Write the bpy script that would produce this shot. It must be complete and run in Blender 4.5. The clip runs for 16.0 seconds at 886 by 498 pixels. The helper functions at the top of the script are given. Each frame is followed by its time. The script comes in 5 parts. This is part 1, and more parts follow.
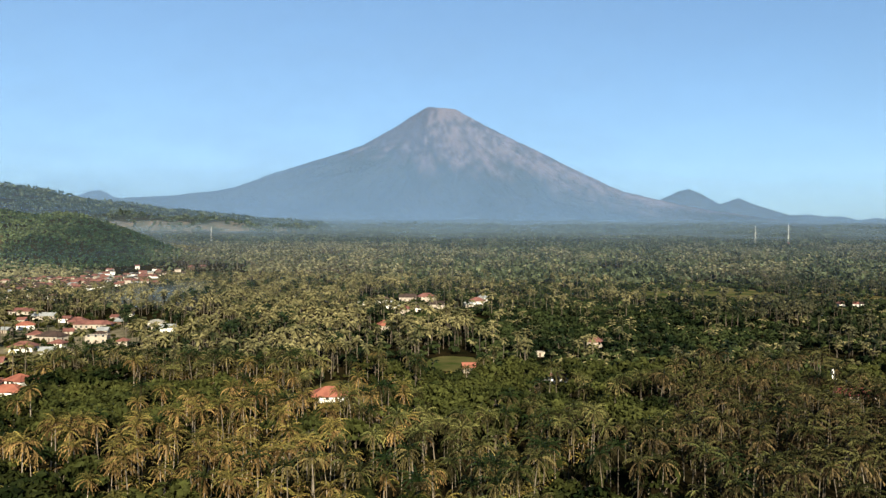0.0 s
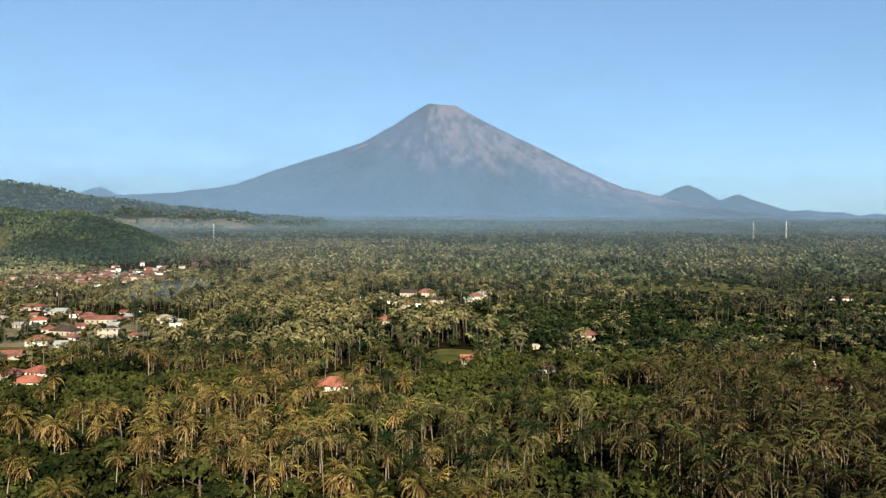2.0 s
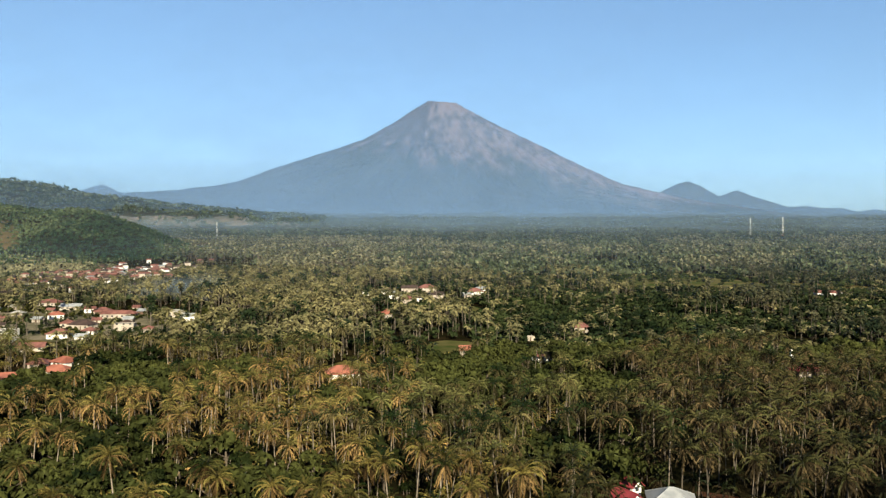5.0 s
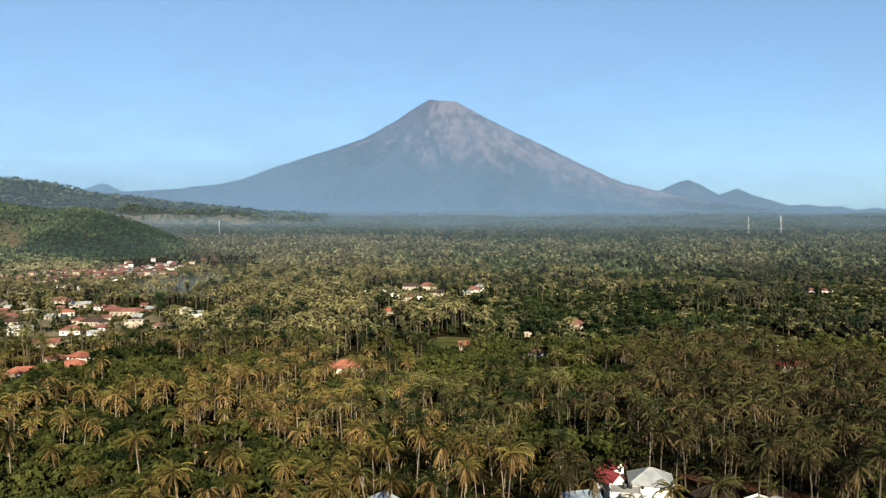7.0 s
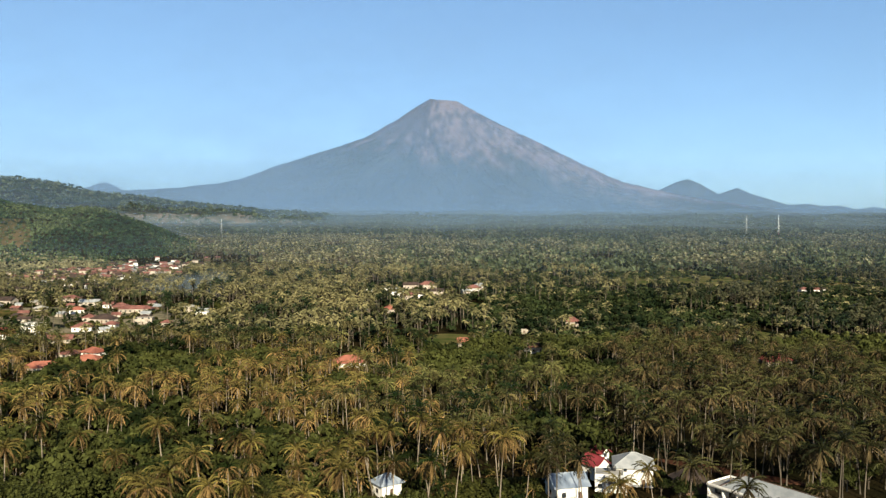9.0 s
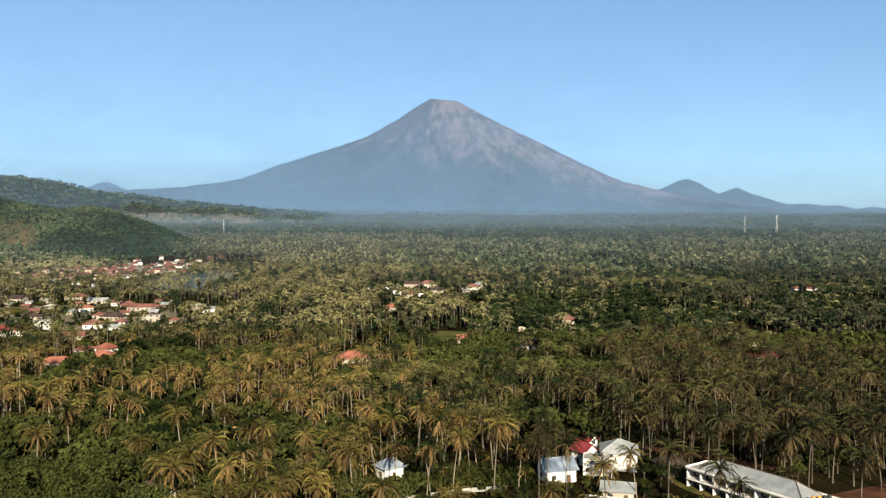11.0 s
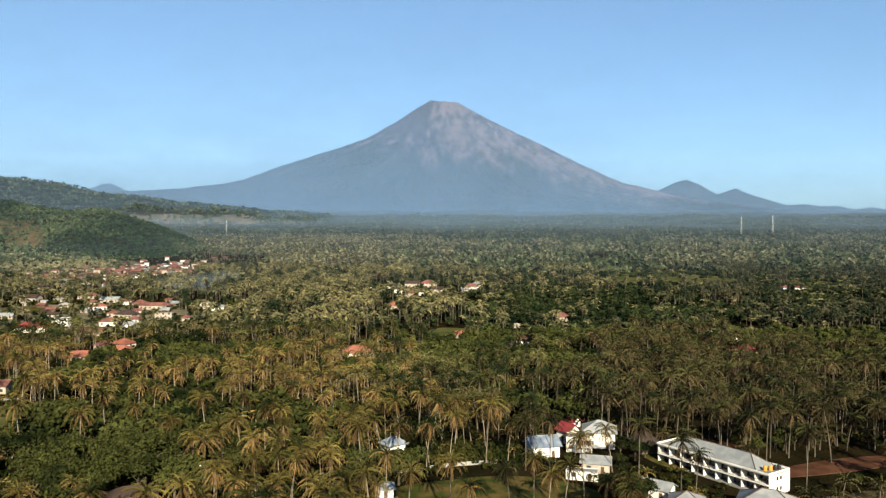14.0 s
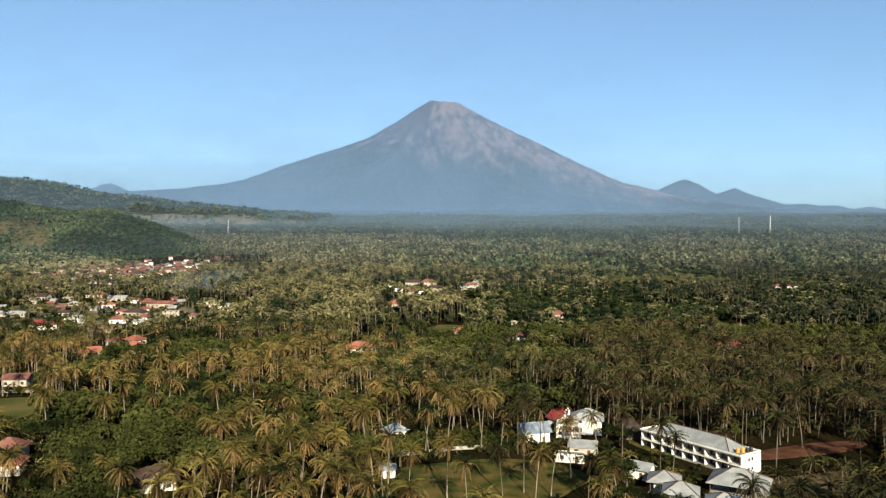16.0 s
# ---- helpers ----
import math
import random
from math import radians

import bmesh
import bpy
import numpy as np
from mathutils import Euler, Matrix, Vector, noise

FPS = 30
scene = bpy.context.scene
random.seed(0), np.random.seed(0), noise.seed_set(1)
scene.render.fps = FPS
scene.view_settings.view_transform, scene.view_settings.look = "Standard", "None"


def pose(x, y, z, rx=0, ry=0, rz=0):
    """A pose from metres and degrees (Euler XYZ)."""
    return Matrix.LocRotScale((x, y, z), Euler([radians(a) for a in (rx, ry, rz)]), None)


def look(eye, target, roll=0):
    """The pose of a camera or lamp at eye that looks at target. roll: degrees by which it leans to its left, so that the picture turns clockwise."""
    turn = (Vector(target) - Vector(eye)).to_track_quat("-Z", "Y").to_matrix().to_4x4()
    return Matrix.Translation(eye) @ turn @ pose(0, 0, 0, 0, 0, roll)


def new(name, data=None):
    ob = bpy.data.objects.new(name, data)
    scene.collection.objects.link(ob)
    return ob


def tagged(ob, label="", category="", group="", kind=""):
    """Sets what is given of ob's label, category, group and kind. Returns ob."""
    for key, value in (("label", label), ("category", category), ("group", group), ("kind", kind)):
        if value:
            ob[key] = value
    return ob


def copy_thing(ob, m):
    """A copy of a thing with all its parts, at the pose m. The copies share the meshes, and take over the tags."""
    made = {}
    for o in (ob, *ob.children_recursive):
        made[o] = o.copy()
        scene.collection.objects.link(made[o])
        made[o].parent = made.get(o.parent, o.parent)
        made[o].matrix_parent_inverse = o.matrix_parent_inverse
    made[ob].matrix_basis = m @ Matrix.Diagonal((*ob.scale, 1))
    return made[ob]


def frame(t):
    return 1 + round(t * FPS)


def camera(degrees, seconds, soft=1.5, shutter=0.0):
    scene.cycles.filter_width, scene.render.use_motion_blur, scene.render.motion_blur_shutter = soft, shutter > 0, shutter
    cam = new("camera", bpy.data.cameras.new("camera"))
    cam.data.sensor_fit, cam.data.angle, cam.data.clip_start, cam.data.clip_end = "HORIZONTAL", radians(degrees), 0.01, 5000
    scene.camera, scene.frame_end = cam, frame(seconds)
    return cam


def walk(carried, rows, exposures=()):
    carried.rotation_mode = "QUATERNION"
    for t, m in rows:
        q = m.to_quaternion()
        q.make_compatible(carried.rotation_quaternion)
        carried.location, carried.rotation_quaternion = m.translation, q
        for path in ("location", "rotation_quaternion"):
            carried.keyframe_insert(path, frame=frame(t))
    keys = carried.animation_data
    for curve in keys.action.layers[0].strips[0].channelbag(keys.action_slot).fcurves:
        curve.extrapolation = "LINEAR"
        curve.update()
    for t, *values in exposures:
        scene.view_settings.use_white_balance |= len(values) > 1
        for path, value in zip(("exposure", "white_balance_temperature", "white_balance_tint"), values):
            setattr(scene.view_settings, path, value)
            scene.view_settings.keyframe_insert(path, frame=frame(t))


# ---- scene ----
ROWS = [
    (0.0, -4.59, 126.21, 65.63, -0.308, 0.416, 0.221),
    (1.0, -3.98, 117.93, 65.82, -0.268, 0.257, 0.169),
    (2.0, -3.55, 109.90, 65.92, -0.239, 0.118, 0.118),
    (3.0, -3.42, 102.28, 65.89, -0.228, 0.012, 0.065),
    (4.0, -3.34, 94.81, 65.87, -0.219, -0.072, 0.016),
    (5.0, -3.10, 87.20, 66.01, -0.193, -0.150, -0.024),
    (6.0, -2.75, 79.44, 66.29, -0.160, -0.220, -0.048),
    (7.0, -2.44, 71.59, 66.62, -0.133, -0.280, -0.047),
    (8.0, -2.20, 63.77, 66.98, -0.116, -0.329, -0.026),
    (9.0, -2.00, 56.11, 67.33, -0.098, -0.372, 0.003),
    (10.0, -1.81, 48.68, 67.65, -0.075, -0.410, 0.027),
    (11.0, -1.59, 41.21, 67.88, -0.052, -0.430, 0.038),
    (12.0, -1.34, 33.36, 67.96, -0.036, -0.419, 0.031),
    (13.0, -1.06, 25.10, 67.93, -0.027, -0.387, 0.010),
    (14.0, -0.73, 16.72, 67.90, -0.020, -0.370, -0.015),
    (15.0, -0.37, 8.35, 67.93, -0.011, -0.380, -0.036),
    (16.0, -0.00, -0.00, 68.00, 0.000, -0.404, -0.056),
]


def gaze(x, y, z, yaw, pitch, roll):
    """The camera's pose from its place and its heading in degrees."""
    a, b = radians(yaw), radians(pitch)
    ahead = Vector((-math.sin(a) * math.cos(b), math.cos(a) * math.cos(b), math.sin(b)))
    eye = Vector((x, y, z))
    return look(eye, eye + ahead, roll)


cam = camera(63, 16.0, soft=1.35)
walk(cam, [(t, gaze(*r)) for t, *r in ROWS], exposures=[(0.0, 1.84, 6200, 2), (16.0, 1.84, 6200, 2)])

# ---- daylight ----
SUN_ROT, SUN_ELEV = radians(168), radians(26)
world = bpy.data.worlds.new("sky")
scene.world = world
world.use_nodes = True
wt = world.node_tree
sky = wt.nodes.new("ShaderNodeTexSky")
sky.sky_type = "NISHITA"
sky.sun_disc = False
sky.sun_elevation, sky.sun_rotation = SUN_ELEV, SUN_ROT
sky.air_density, sky.dust_density, sky.ozone_density = 0.8, 0.5, 2.2
wt.links.new(sky.outputs[0], wt.nodes["Background"].inputs[0])
wt.nodes["Background"].inputs[1].default_value = 0.05
toward = Vector((math.sin(SUN_ROT) * math.cos(SUN_ELEV), math.cos(SUN_ROT) * math.cos(SUN_ELEV), math.sin(SUN_ELEV)))
sun = new("sun", bpy.data.lights.new("sun", "SUN"))
sun.data.energy, sun.data.angle, sun.data.color = 5.0, radians(0.5), (1.0, 0.83, 0.61)
sun.matrix_world = look(toward * 100, (0, 0, 0))


# ---- materials ----
def surf(name, c1, c2, scale, rough=0.9, fine=None, bump=0.3, through_light=0.0, vary=0.25, metal=0.0, stretch=None, dist=0.1, gloss=None):
    """A rough natural surface: two colours in patches of the size 1/scale m, finer grain, and relief."""
    m = bpy.data.materials.new(name)
    m.use_nodes = True
    t = m.node_tree
    n, l = t.nodes, t.links
    out, bsdf = n["Material Output"], n["Principled BSDF"]
    geo, info = n.new("ShaderNodeNewGeometry"), n.new("ShaderNodeObjectInfo")
    pos = geo.outputs["Position"]
    if stretch:
        mp = n.new("ShaderNodeMapping")
        mp.inputs["Scale"].default_value = stretch
        l.new(pos, mp.inputs[0])
        pos = mp.outputs[0]
    big, small = n.new("ShaderNodeTexNoise"), n.new("ShaderNodeTexNoise")
    big.inputs["Scale"].default_value = scale
    big.inputs["Detail"].default_value = 4
    small.inputs["Scale"].default_value = fine or scale * 9
    small.inputs["Detail"].default_value = 3
    for q in (big, small):
        l.new(pos, q.inputs["Vector"])
    ramp = n.new("ShaderNodeMapRange")
    ramp.inputs[1].default_value, ramp.inputs[2].default_value = 0.36, 0.64
    l.new(big.outputs[0], ramp.inputs[0])
    add = n.new("ShaderNodeMath")
    add.operation = "MULTIPLY_ADD"
    l.new(info.outputs["Random"], add.inputs[0])
    add.inputs[1].default_value = 0.5
    tone, shift = n.new("ShaderNodeAttribute"), n.new("ShaderNodeMath")
    tone.attribute_name, shift.operation = "tone", "MULTIPLY_ADD"
    l.new(tone.outputs["Fac"], shift.inputs[0])
    shift.inputs[1].default_value = 0.9
    l.new(ramp.outputs[0], shift.inputs[2])
    l.new(shift.outputs[0], add.inputs[2])
    sub = n.new("ShaderNodeMath")
    sub.operation, sub.use_clamp = "SUBTRACT", True
    l.new(add.outputs[0], sub.inputs[0])
    sub.inputs[1].default_value = 0.27
    mix = n.new("ShaderNodeMix")
    mix.data_type = "RGBA"
    mix.inputs["A"].default_value, mix.inputs["B"].default_value = (*c1, 1), (*c2, 1)
    l.new(sub.outputs[0], mix.inputs["Factor"])
    isl = n.new("ShaderNodeMath")
    isl.operation = "ADD"
    bright = n.new("ShaderNodeMath")
    bright.operation = "MULTIPLY_ADD"
    l.new(tone.outputs["Fac"], bright.inputs[0])
    bright.inputs[1].default_value = -0.5
    l.new(geo.outputs["Random Per Island"], isl.inputs[0])
    l.new(small.outputs[0], bright.inputs[2])
    l.new(bright.outputs[0], isl.inputs[1])
    val = n.new("ShaderNodeMapRange")
    val.inputs[1].default_value, val.inputs[2].default_value = 0.4, 1.6
    val.inputs[3].default_value, val.inputs[4].default_value = 1 - vary, 1 + vary
    l.new(isl.outputs[0], val.inputs[0])
    hsv = n.new("ShaderNodeHueSaturation")
    l.new(val.outputs[0], hsv.inputs["Value"])
    l.new(mix.outputs["Result"], hsv.inputs["Color"])
    l.new(hsv.outputs[0], bsdf.inputs["Base Color"])
    bsdf.inputs["Roughness"].default_value = rough
    bsdf.inputs["Metallic"].default_value = metal
    bsdf.inputs["Specular IOR Level"].default_value = gloss if gloss is not None else 0.03 if through_light else 0.25
    if bump:
        b = n.new("ShaderNodeBump")
        b.inputs["Strength"].default_value, b.inputs["Distance"].default_value = bump, dist
        l.new(small.outputs[0], b.inputs["Height"])
        l.new(b.outputs[0], bsdf.inputs["Normal"])
    if through_light:
        tr, mx = n.new("ShaderNodeBsdfTranslucent"), n.new("ShaderNodeMixShader")
        l.new(hsv.outputs[0], tr.inputs["Color"])
        mx.inputs[0].default_value = through_light
        l.new(bsdf.outputs[0], mx.inputs[1])
        l.new(tr.outputs[0], mx.inputs[2])
        l.new(mx.outputs[0], out.inputs["Surface"])
    return m


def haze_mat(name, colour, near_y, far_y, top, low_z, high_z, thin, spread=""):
    """A tinted see-through veil that imitates haze: denser inland, thinner with height."""
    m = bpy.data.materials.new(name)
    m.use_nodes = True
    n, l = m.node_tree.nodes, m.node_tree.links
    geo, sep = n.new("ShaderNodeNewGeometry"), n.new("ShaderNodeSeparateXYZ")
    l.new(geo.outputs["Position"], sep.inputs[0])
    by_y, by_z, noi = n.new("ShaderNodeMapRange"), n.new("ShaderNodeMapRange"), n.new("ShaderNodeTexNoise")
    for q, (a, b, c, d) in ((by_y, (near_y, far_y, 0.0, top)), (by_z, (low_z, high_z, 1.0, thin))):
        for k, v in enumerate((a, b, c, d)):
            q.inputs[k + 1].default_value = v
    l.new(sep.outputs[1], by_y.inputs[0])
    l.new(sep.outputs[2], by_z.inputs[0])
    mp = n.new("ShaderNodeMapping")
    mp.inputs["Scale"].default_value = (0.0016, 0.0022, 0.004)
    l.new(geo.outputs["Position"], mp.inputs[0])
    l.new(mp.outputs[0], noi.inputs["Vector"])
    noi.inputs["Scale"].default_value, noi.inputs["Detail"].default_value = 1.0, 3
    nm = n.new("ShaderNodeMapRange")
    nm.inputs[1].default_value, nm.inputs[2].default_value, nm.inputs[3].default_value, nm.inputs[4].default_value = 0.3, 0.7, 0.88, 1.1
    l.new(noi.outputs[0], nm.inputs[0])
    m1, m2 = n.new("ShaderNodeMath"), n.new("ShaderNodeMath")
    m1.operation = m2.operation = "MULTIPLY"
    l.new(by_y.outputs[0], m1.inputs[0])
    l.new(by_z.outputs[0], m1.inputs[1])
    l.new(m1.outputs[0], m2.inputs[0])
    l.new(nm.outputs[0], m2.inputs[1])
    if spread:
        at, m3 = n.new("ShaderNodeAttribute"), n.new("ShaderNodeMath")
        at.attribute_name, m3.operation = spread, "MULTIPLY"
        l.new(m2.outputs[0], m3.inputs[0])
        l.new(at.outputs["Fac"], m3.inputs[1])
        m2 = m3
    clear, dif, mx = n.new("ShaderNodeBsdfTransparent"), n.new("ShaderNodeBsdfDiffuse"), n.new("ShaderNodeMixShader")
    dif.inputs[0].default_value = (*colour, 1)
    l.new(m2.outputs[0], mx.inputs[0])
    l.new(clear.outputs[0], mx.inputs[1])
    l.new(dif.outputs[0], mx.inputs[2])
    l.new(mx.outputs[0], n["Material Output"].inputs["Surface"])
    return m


# soil colour taken near black, so it holds the shade under the palms
SOIL = surf("shaded_forest_floor", (0.0035, 0.0040, 0.0018), (0.011, 0.0085, 0.004), 0.05, fine=1.2, bump=0.8, dist=0.5, vary=0.4, gloss=0.0)
GRASS = surf("lawn_grass", (0.0208, 0.0272, 0.0072), (0.066, 0.047, 0.018), 0.16, fine=2.5, bump=0.5, vary=0.4, gloss=0.0)
FIELD = surf("field_grass", (0.0208, 0.0304, 0.008), (0.0624, 0.0544, 0.0224), 0.05, fine=1.5, bump=0.5, vary=0.3, gloss=0.0)
DIRT = surf("bare_red_soil", (0.0272, 0.0128, 0.008), (0.0576, 0.028, 0.0176), 0.15, fine=1.7, bump=0.6, vary=0.3, gloss=0.0)
FROND = surf("palm_frond", (0.0054, 0.0094, 0.0021), (0.086, 0.069, 0.019), 0.06, rough=0.5, fine=0.7, bump=0, through_light=0.10, vary=0.9)
# GROVE, HILL_LEAF, MID_LEAF and FAR_TREE have pale haze mixed into their colour
GROVE = surf("hazed_far_foliage", (0.0156, 0.0222, 0.0114), (0.142, 0.134, 0.078), 0.02, rough=0.6, fine=0.15, bump=0, through_light=0.12, vary=0.55)
HILL_LEAF = surf("hazed_hill_leaf", (0.0101, 0.0194, 0.0086), (0.0576, 0.073, 0.0326), 0.008, rough=0.65, fine=0.08, bump=0, through_light=0.12, vary=0.8)
SLOPE = surf("grassy_slope", (0.0176, 0.0192, 0.008), (0.0512, 0.0384, 0.0216), 0.03, fine=0.2, bump=0.8, dist=2.5, vary=0.45, gloss=0.0)
DRY = surf("dry_slope", (0.0128, 0.0152, 0.0096), (0.064, 0.0456, 0.0336), 0.028, fine=0.12, bump=0.7, dist=2.0, vary=0.4)
GROVE_NEAR = surf("palm_foliage", (0.006, 0.0101, 0.003), (0.088, 0.071, 0.021), 0.03, rough=0.5, fine=0.3, bump=0, through_light=0.10, vary=0.9)
DRY_MID = surf("olive_dry_frond", (0.0144, 0.0128, 0.0056), (0.1012, 0.0839, 0.0345), 0.08, rough=0.85, fine=0.9, bump=0, through_light=0.08, vary=0.5)
OLIVE = surf("olive_palm_foliage", (0.0053, 0.0097, 0.003), (0.0792, 0.0768, 0.0264), 0.03, rough=0.5, fine=0.3, bump=0, through_light=0.10, vary=0.9)
MID_LEAF = surf("hazed_mid_foliage", (0.0072, 0.0114, 0.0048), (0.102, 0.091, 0.043), 0.03, rough=0.5, fine=0.3, bump=0, through_light=0.10, vary=0.7)
DEAD = surf("dry_palm_frond", (0.0216, 0.0136, 0.0052), (0.124, 0.081, 0.032), 0.08, rough=0.85, fine=0.9, bump=0, through_light=0.08, vary=0.7)
BARK = surf("palm_bark", (0.068, 0.0576, 0.0448), (0.152, 0.1296, 0.104), 0.2, fine=3.0, bump=0.5, vary=0.35, gloss=0.0)
# frond colours copied darker, to paint dim light on the right-hand palms
FROND_DIM = surf("dim_palm_frond", (0.0028, 0.005, 0.0017), (0.032, 0.031, 0.011), 0.06, rough=0.5, fine=0.7, bump=0, through_light=0.08, vary=0.9)
DEAD_DIM = surf("dim_dry_frond", (0.0067, 0.005, 0.0028), (0.054, 0.040, 0.019), 0.08, rough=0.85, fine=0.9, bump=0, through_light=0.06, vary=0.8)
# bark copied darker, for far trunks and the palms in painted dimness
DARK_BARK = surf("dark_palm_bark", (0.0384, 0.0336, 0.0264), (0.084, 0.072, 0.0576), 0.2, fine=2.0, bump=0, vary=0.3, gloss=0.0)
# distant foliage with the right side's dimness put into its colour
GROVE_DIM = surf("dim_distant_palm_foliage", (0.0058, 0.009, 0.0045), (0.0441, 0.0426, 0.0228), 0.03, rough=0.5, fine=0.3, bump=0, through_light=0.10, vary=0.7)
FAR_TREE = surf("hazed_far_leaf", (0.0086, 0.0137, 0.0072), (0.0499, 0.0595, 0.0326), 0.02, rough=0.65, fine=0.1, bump=0, through_light=0.12, vary=1.0)
DUST = surf("trodden_village_soil", (0.030, 0.033, 0.016), (0.115, 0.098, 0.070), 0.06, fine=0.6, bump=0.4, vary=0.3, gloss=0.0)
MID_TREE = surf("mid_woodland_leaf", (0.0038, 0.007, 0.0026), (0.0264, 0.0343, 0.0123), 0.03, rough=0.65, fine=0.2, bump=0, through_light=0.12, vary=0.6)
LEAF = surf("broad_leaf", (0.0032, 0.0058, 0.0016), (0.0317, 0.0352, 0.0097), 0.03, rough=0.65, fine=0.6, bump=0, through_light=0.14, vary=0.5)
SCRUB = surf("scrub_leaf", (0.0045, 0.007, 0.0016), (0.0264, 0.0273, 0.007), 0.04, rough=0.65, fine=0.5, bump=0, through_light=0.14, vary=0.5)
WOOD = surf("tree_wood", (0.030, 0.024, 0.017), (0.06, 0.048, 0.034), 0.4, fine=4.0, bump=0.5)
WHITE = surf("white_render", (0.36, 0.35, 0.33), (0.50, 0.49, 0.47), 0.3, rough=0.85, fine=3.0, bump=0.1, vary=0.06)
CREAM = surf("cream_render", (0.17, 0.145, 0.12), (0.25, 0.22, 0.185), 0.3, rough=0.85, fine=3.0, bump=0.1, vary=0.08)
TILE_RED = surf("red_clay_tile", (0.064, 0.0264, 0.0216), (0.116, 0.0496, 0.04), 0.25, rough=0.75, fine=2.2, bump=0.5, vary=0.25)
TILE_ORANGE = surf("orange_clay_tile", (0.108, 0.036, 0.024), (0.168, 0.0624, 0.0416), 0.25, rough=0.75, fine=2.2, bump=0.5, vary=0.2)
TILE_BROWN = surf("weathered_brown_tile", (0.0128, 0.0088, 0.0072), (0.032, 0.0192, 0.0152), 0.3, rough=0.85, fine=2.2, bump=0.5, vary=0.3)
CRIMSON = surf("crimson_sheet_roof", (0.104, 0.0144, 0.0176), (0.144, 0.024, 0.0272), 0.3, rough=0.55, fine=2.0, bump=0.2, vary=0.15)
ROOF_GREY = surf("grey_shingle_roof", (0.115, 0.123, 0.130), (0.175, 0.182, 0.188), 0.35, rough=0.6, fine=2.4, bump=0.3, vary=0.15)
ROOF_BLUE = surf("blue_grey_sheet_roof", (0.085, 0.105, 0.140), (0.150, 0.172, 0.205), 0.5, rough=0.5, fine=2.0, bump=0.2, vary=0.15)
CONCRETE = surf("stained_concrete", (0.105, 0.103, 0.098), (0.185, 0.178, 0.165), 0.25, fine=2.0, bump=0.3, vary=0.2)
THATCH = surf("dark_thatch", (0.010, 0.007, 0.006), (0.024, 0.016, 0.013), 0.5, fine=5.0, bump=0.8, vary=0.35)
TIMBER = surf("dark_timber", (0.032, 0.020, 0.013), (0.066, 0.040, 0.026), 0.6, rough=0.6, fine=5.0, bump=0.3)
GLASS = surf("dark_window_glass", (0.018, 0.022, 0.026), (0.030, 0.034, 0.038), 0.5, rough=0.12, bump=0, vary=0.1)
METAL = surf("galvanised_steel", (0.20, 0.20, 0.20), (0.28, 0.28, 0.275), 0.2, rough=0.5, bump=0, vary=0.1, metal=0.3)
RED_PAINT = surf("red_mast_paint", (0.42, 0.12, 0.09), (0.50, 0.17, 0.12), 0.2, rough=0.5, bump=0, vary=0.1)
TANK_ORANGE = surf("orange_plastic", (0.36, 0.14, 0.018), (0.42, 0.18, 0.03), 0.6, rough=0.4, bump=0, vary=0.08)
TANK_BLACK = surf("black_plastic", (0.012, 0.012, 0.013), (0.022, 0.022, 0.023), 0.6, rough=0.35, bump=0, vary=0.1)


def mountain_mat():
    """Bare ash and lava rock high up and on one flank, forest below; the furrows run down the slope. The ash share also
    holds painted light and shade.
    """
    m = surf("volcano_slope", (0.011, 0.017, 0.013), (0.021, 0.025, 0.017), 0.006, fine=0.05, bump=1.0, dist=16.0, vary=0.45)
    n, l = m.node_tree.nodes, m.node_tree.links
    bare, ash = n.new("ShaderNodeAttribute"), n.new("ShaderNodeAttribute")
    bare.attribute_name, ash.attribute_name = "bare", "ash"
    pale, mix = n.new("ShaderNodeMix"), n.new("ShaderNodeMix")
    pale.data_type = mix.data_type = "RGBA"
    pale.inputs["A"].default_value, pale.inputs["B"].default_value = (0.034, 0.031, 0.036, 1), (0.120, 0.096, 0.104, 1)
    geo, mp, grit, lift = n.new("ShaderNodeNewGeometry"), n.new("ShaderNodeMapping"), n.new("ShaderNodeTexNoise"), n.new("ShaderNodeMath")
    mp.inputs["Scale"].default_value = (0.034, 0.02, 0.012)
    mp.inputs["Rotation"].default_value = (0, 0.35, 0)
    l.new(geo.outputs["Position"], mp.inputs[0])
    l.new(mp.outputs[0], grit.inputs["Vector"])
    grit.inputs["Scale"].default_value, grit.inputs["Detail"].default_value, grit.inputs["Roughness"].default_value = 1.0, 5, 0.7
    lift.operation, lift.use_clamp = "MULTIPLY_ADD", True
    l.new(grit.outputs[0], lift.inputs[0])
    lift.inputs[1].default_value = 1.9
    l.new(ash.outputs["Fac"], lift.inputs[2])
    shifted = n.new("ShaderNodeMath")
    shifted.operation, shifted.use_clamp = "SUBTRACT", True
    lift.use_clamp = False
    l.new(lift.outputs[0], shifted.inputs[0])
    shifted.inputs[1].default_value = 0.95
    l.new(shifted.outputs[0], pale.inputs["Factor"])
    hsv = next(q for q in n if q.bl_idname == "ShaderNodeHueSaturation")
    l.new(bare.outputs["Fac"], mix.inputs["Factor"])
    l.new(hsv.outputs[0], mix.inputs["A"])
    l.new(pale.outputs["Result"], mix.inputs["B"])
    l.new(mix.outputs["Result"], n["Principled BSDF"].inputs["Base Color"])
    return m


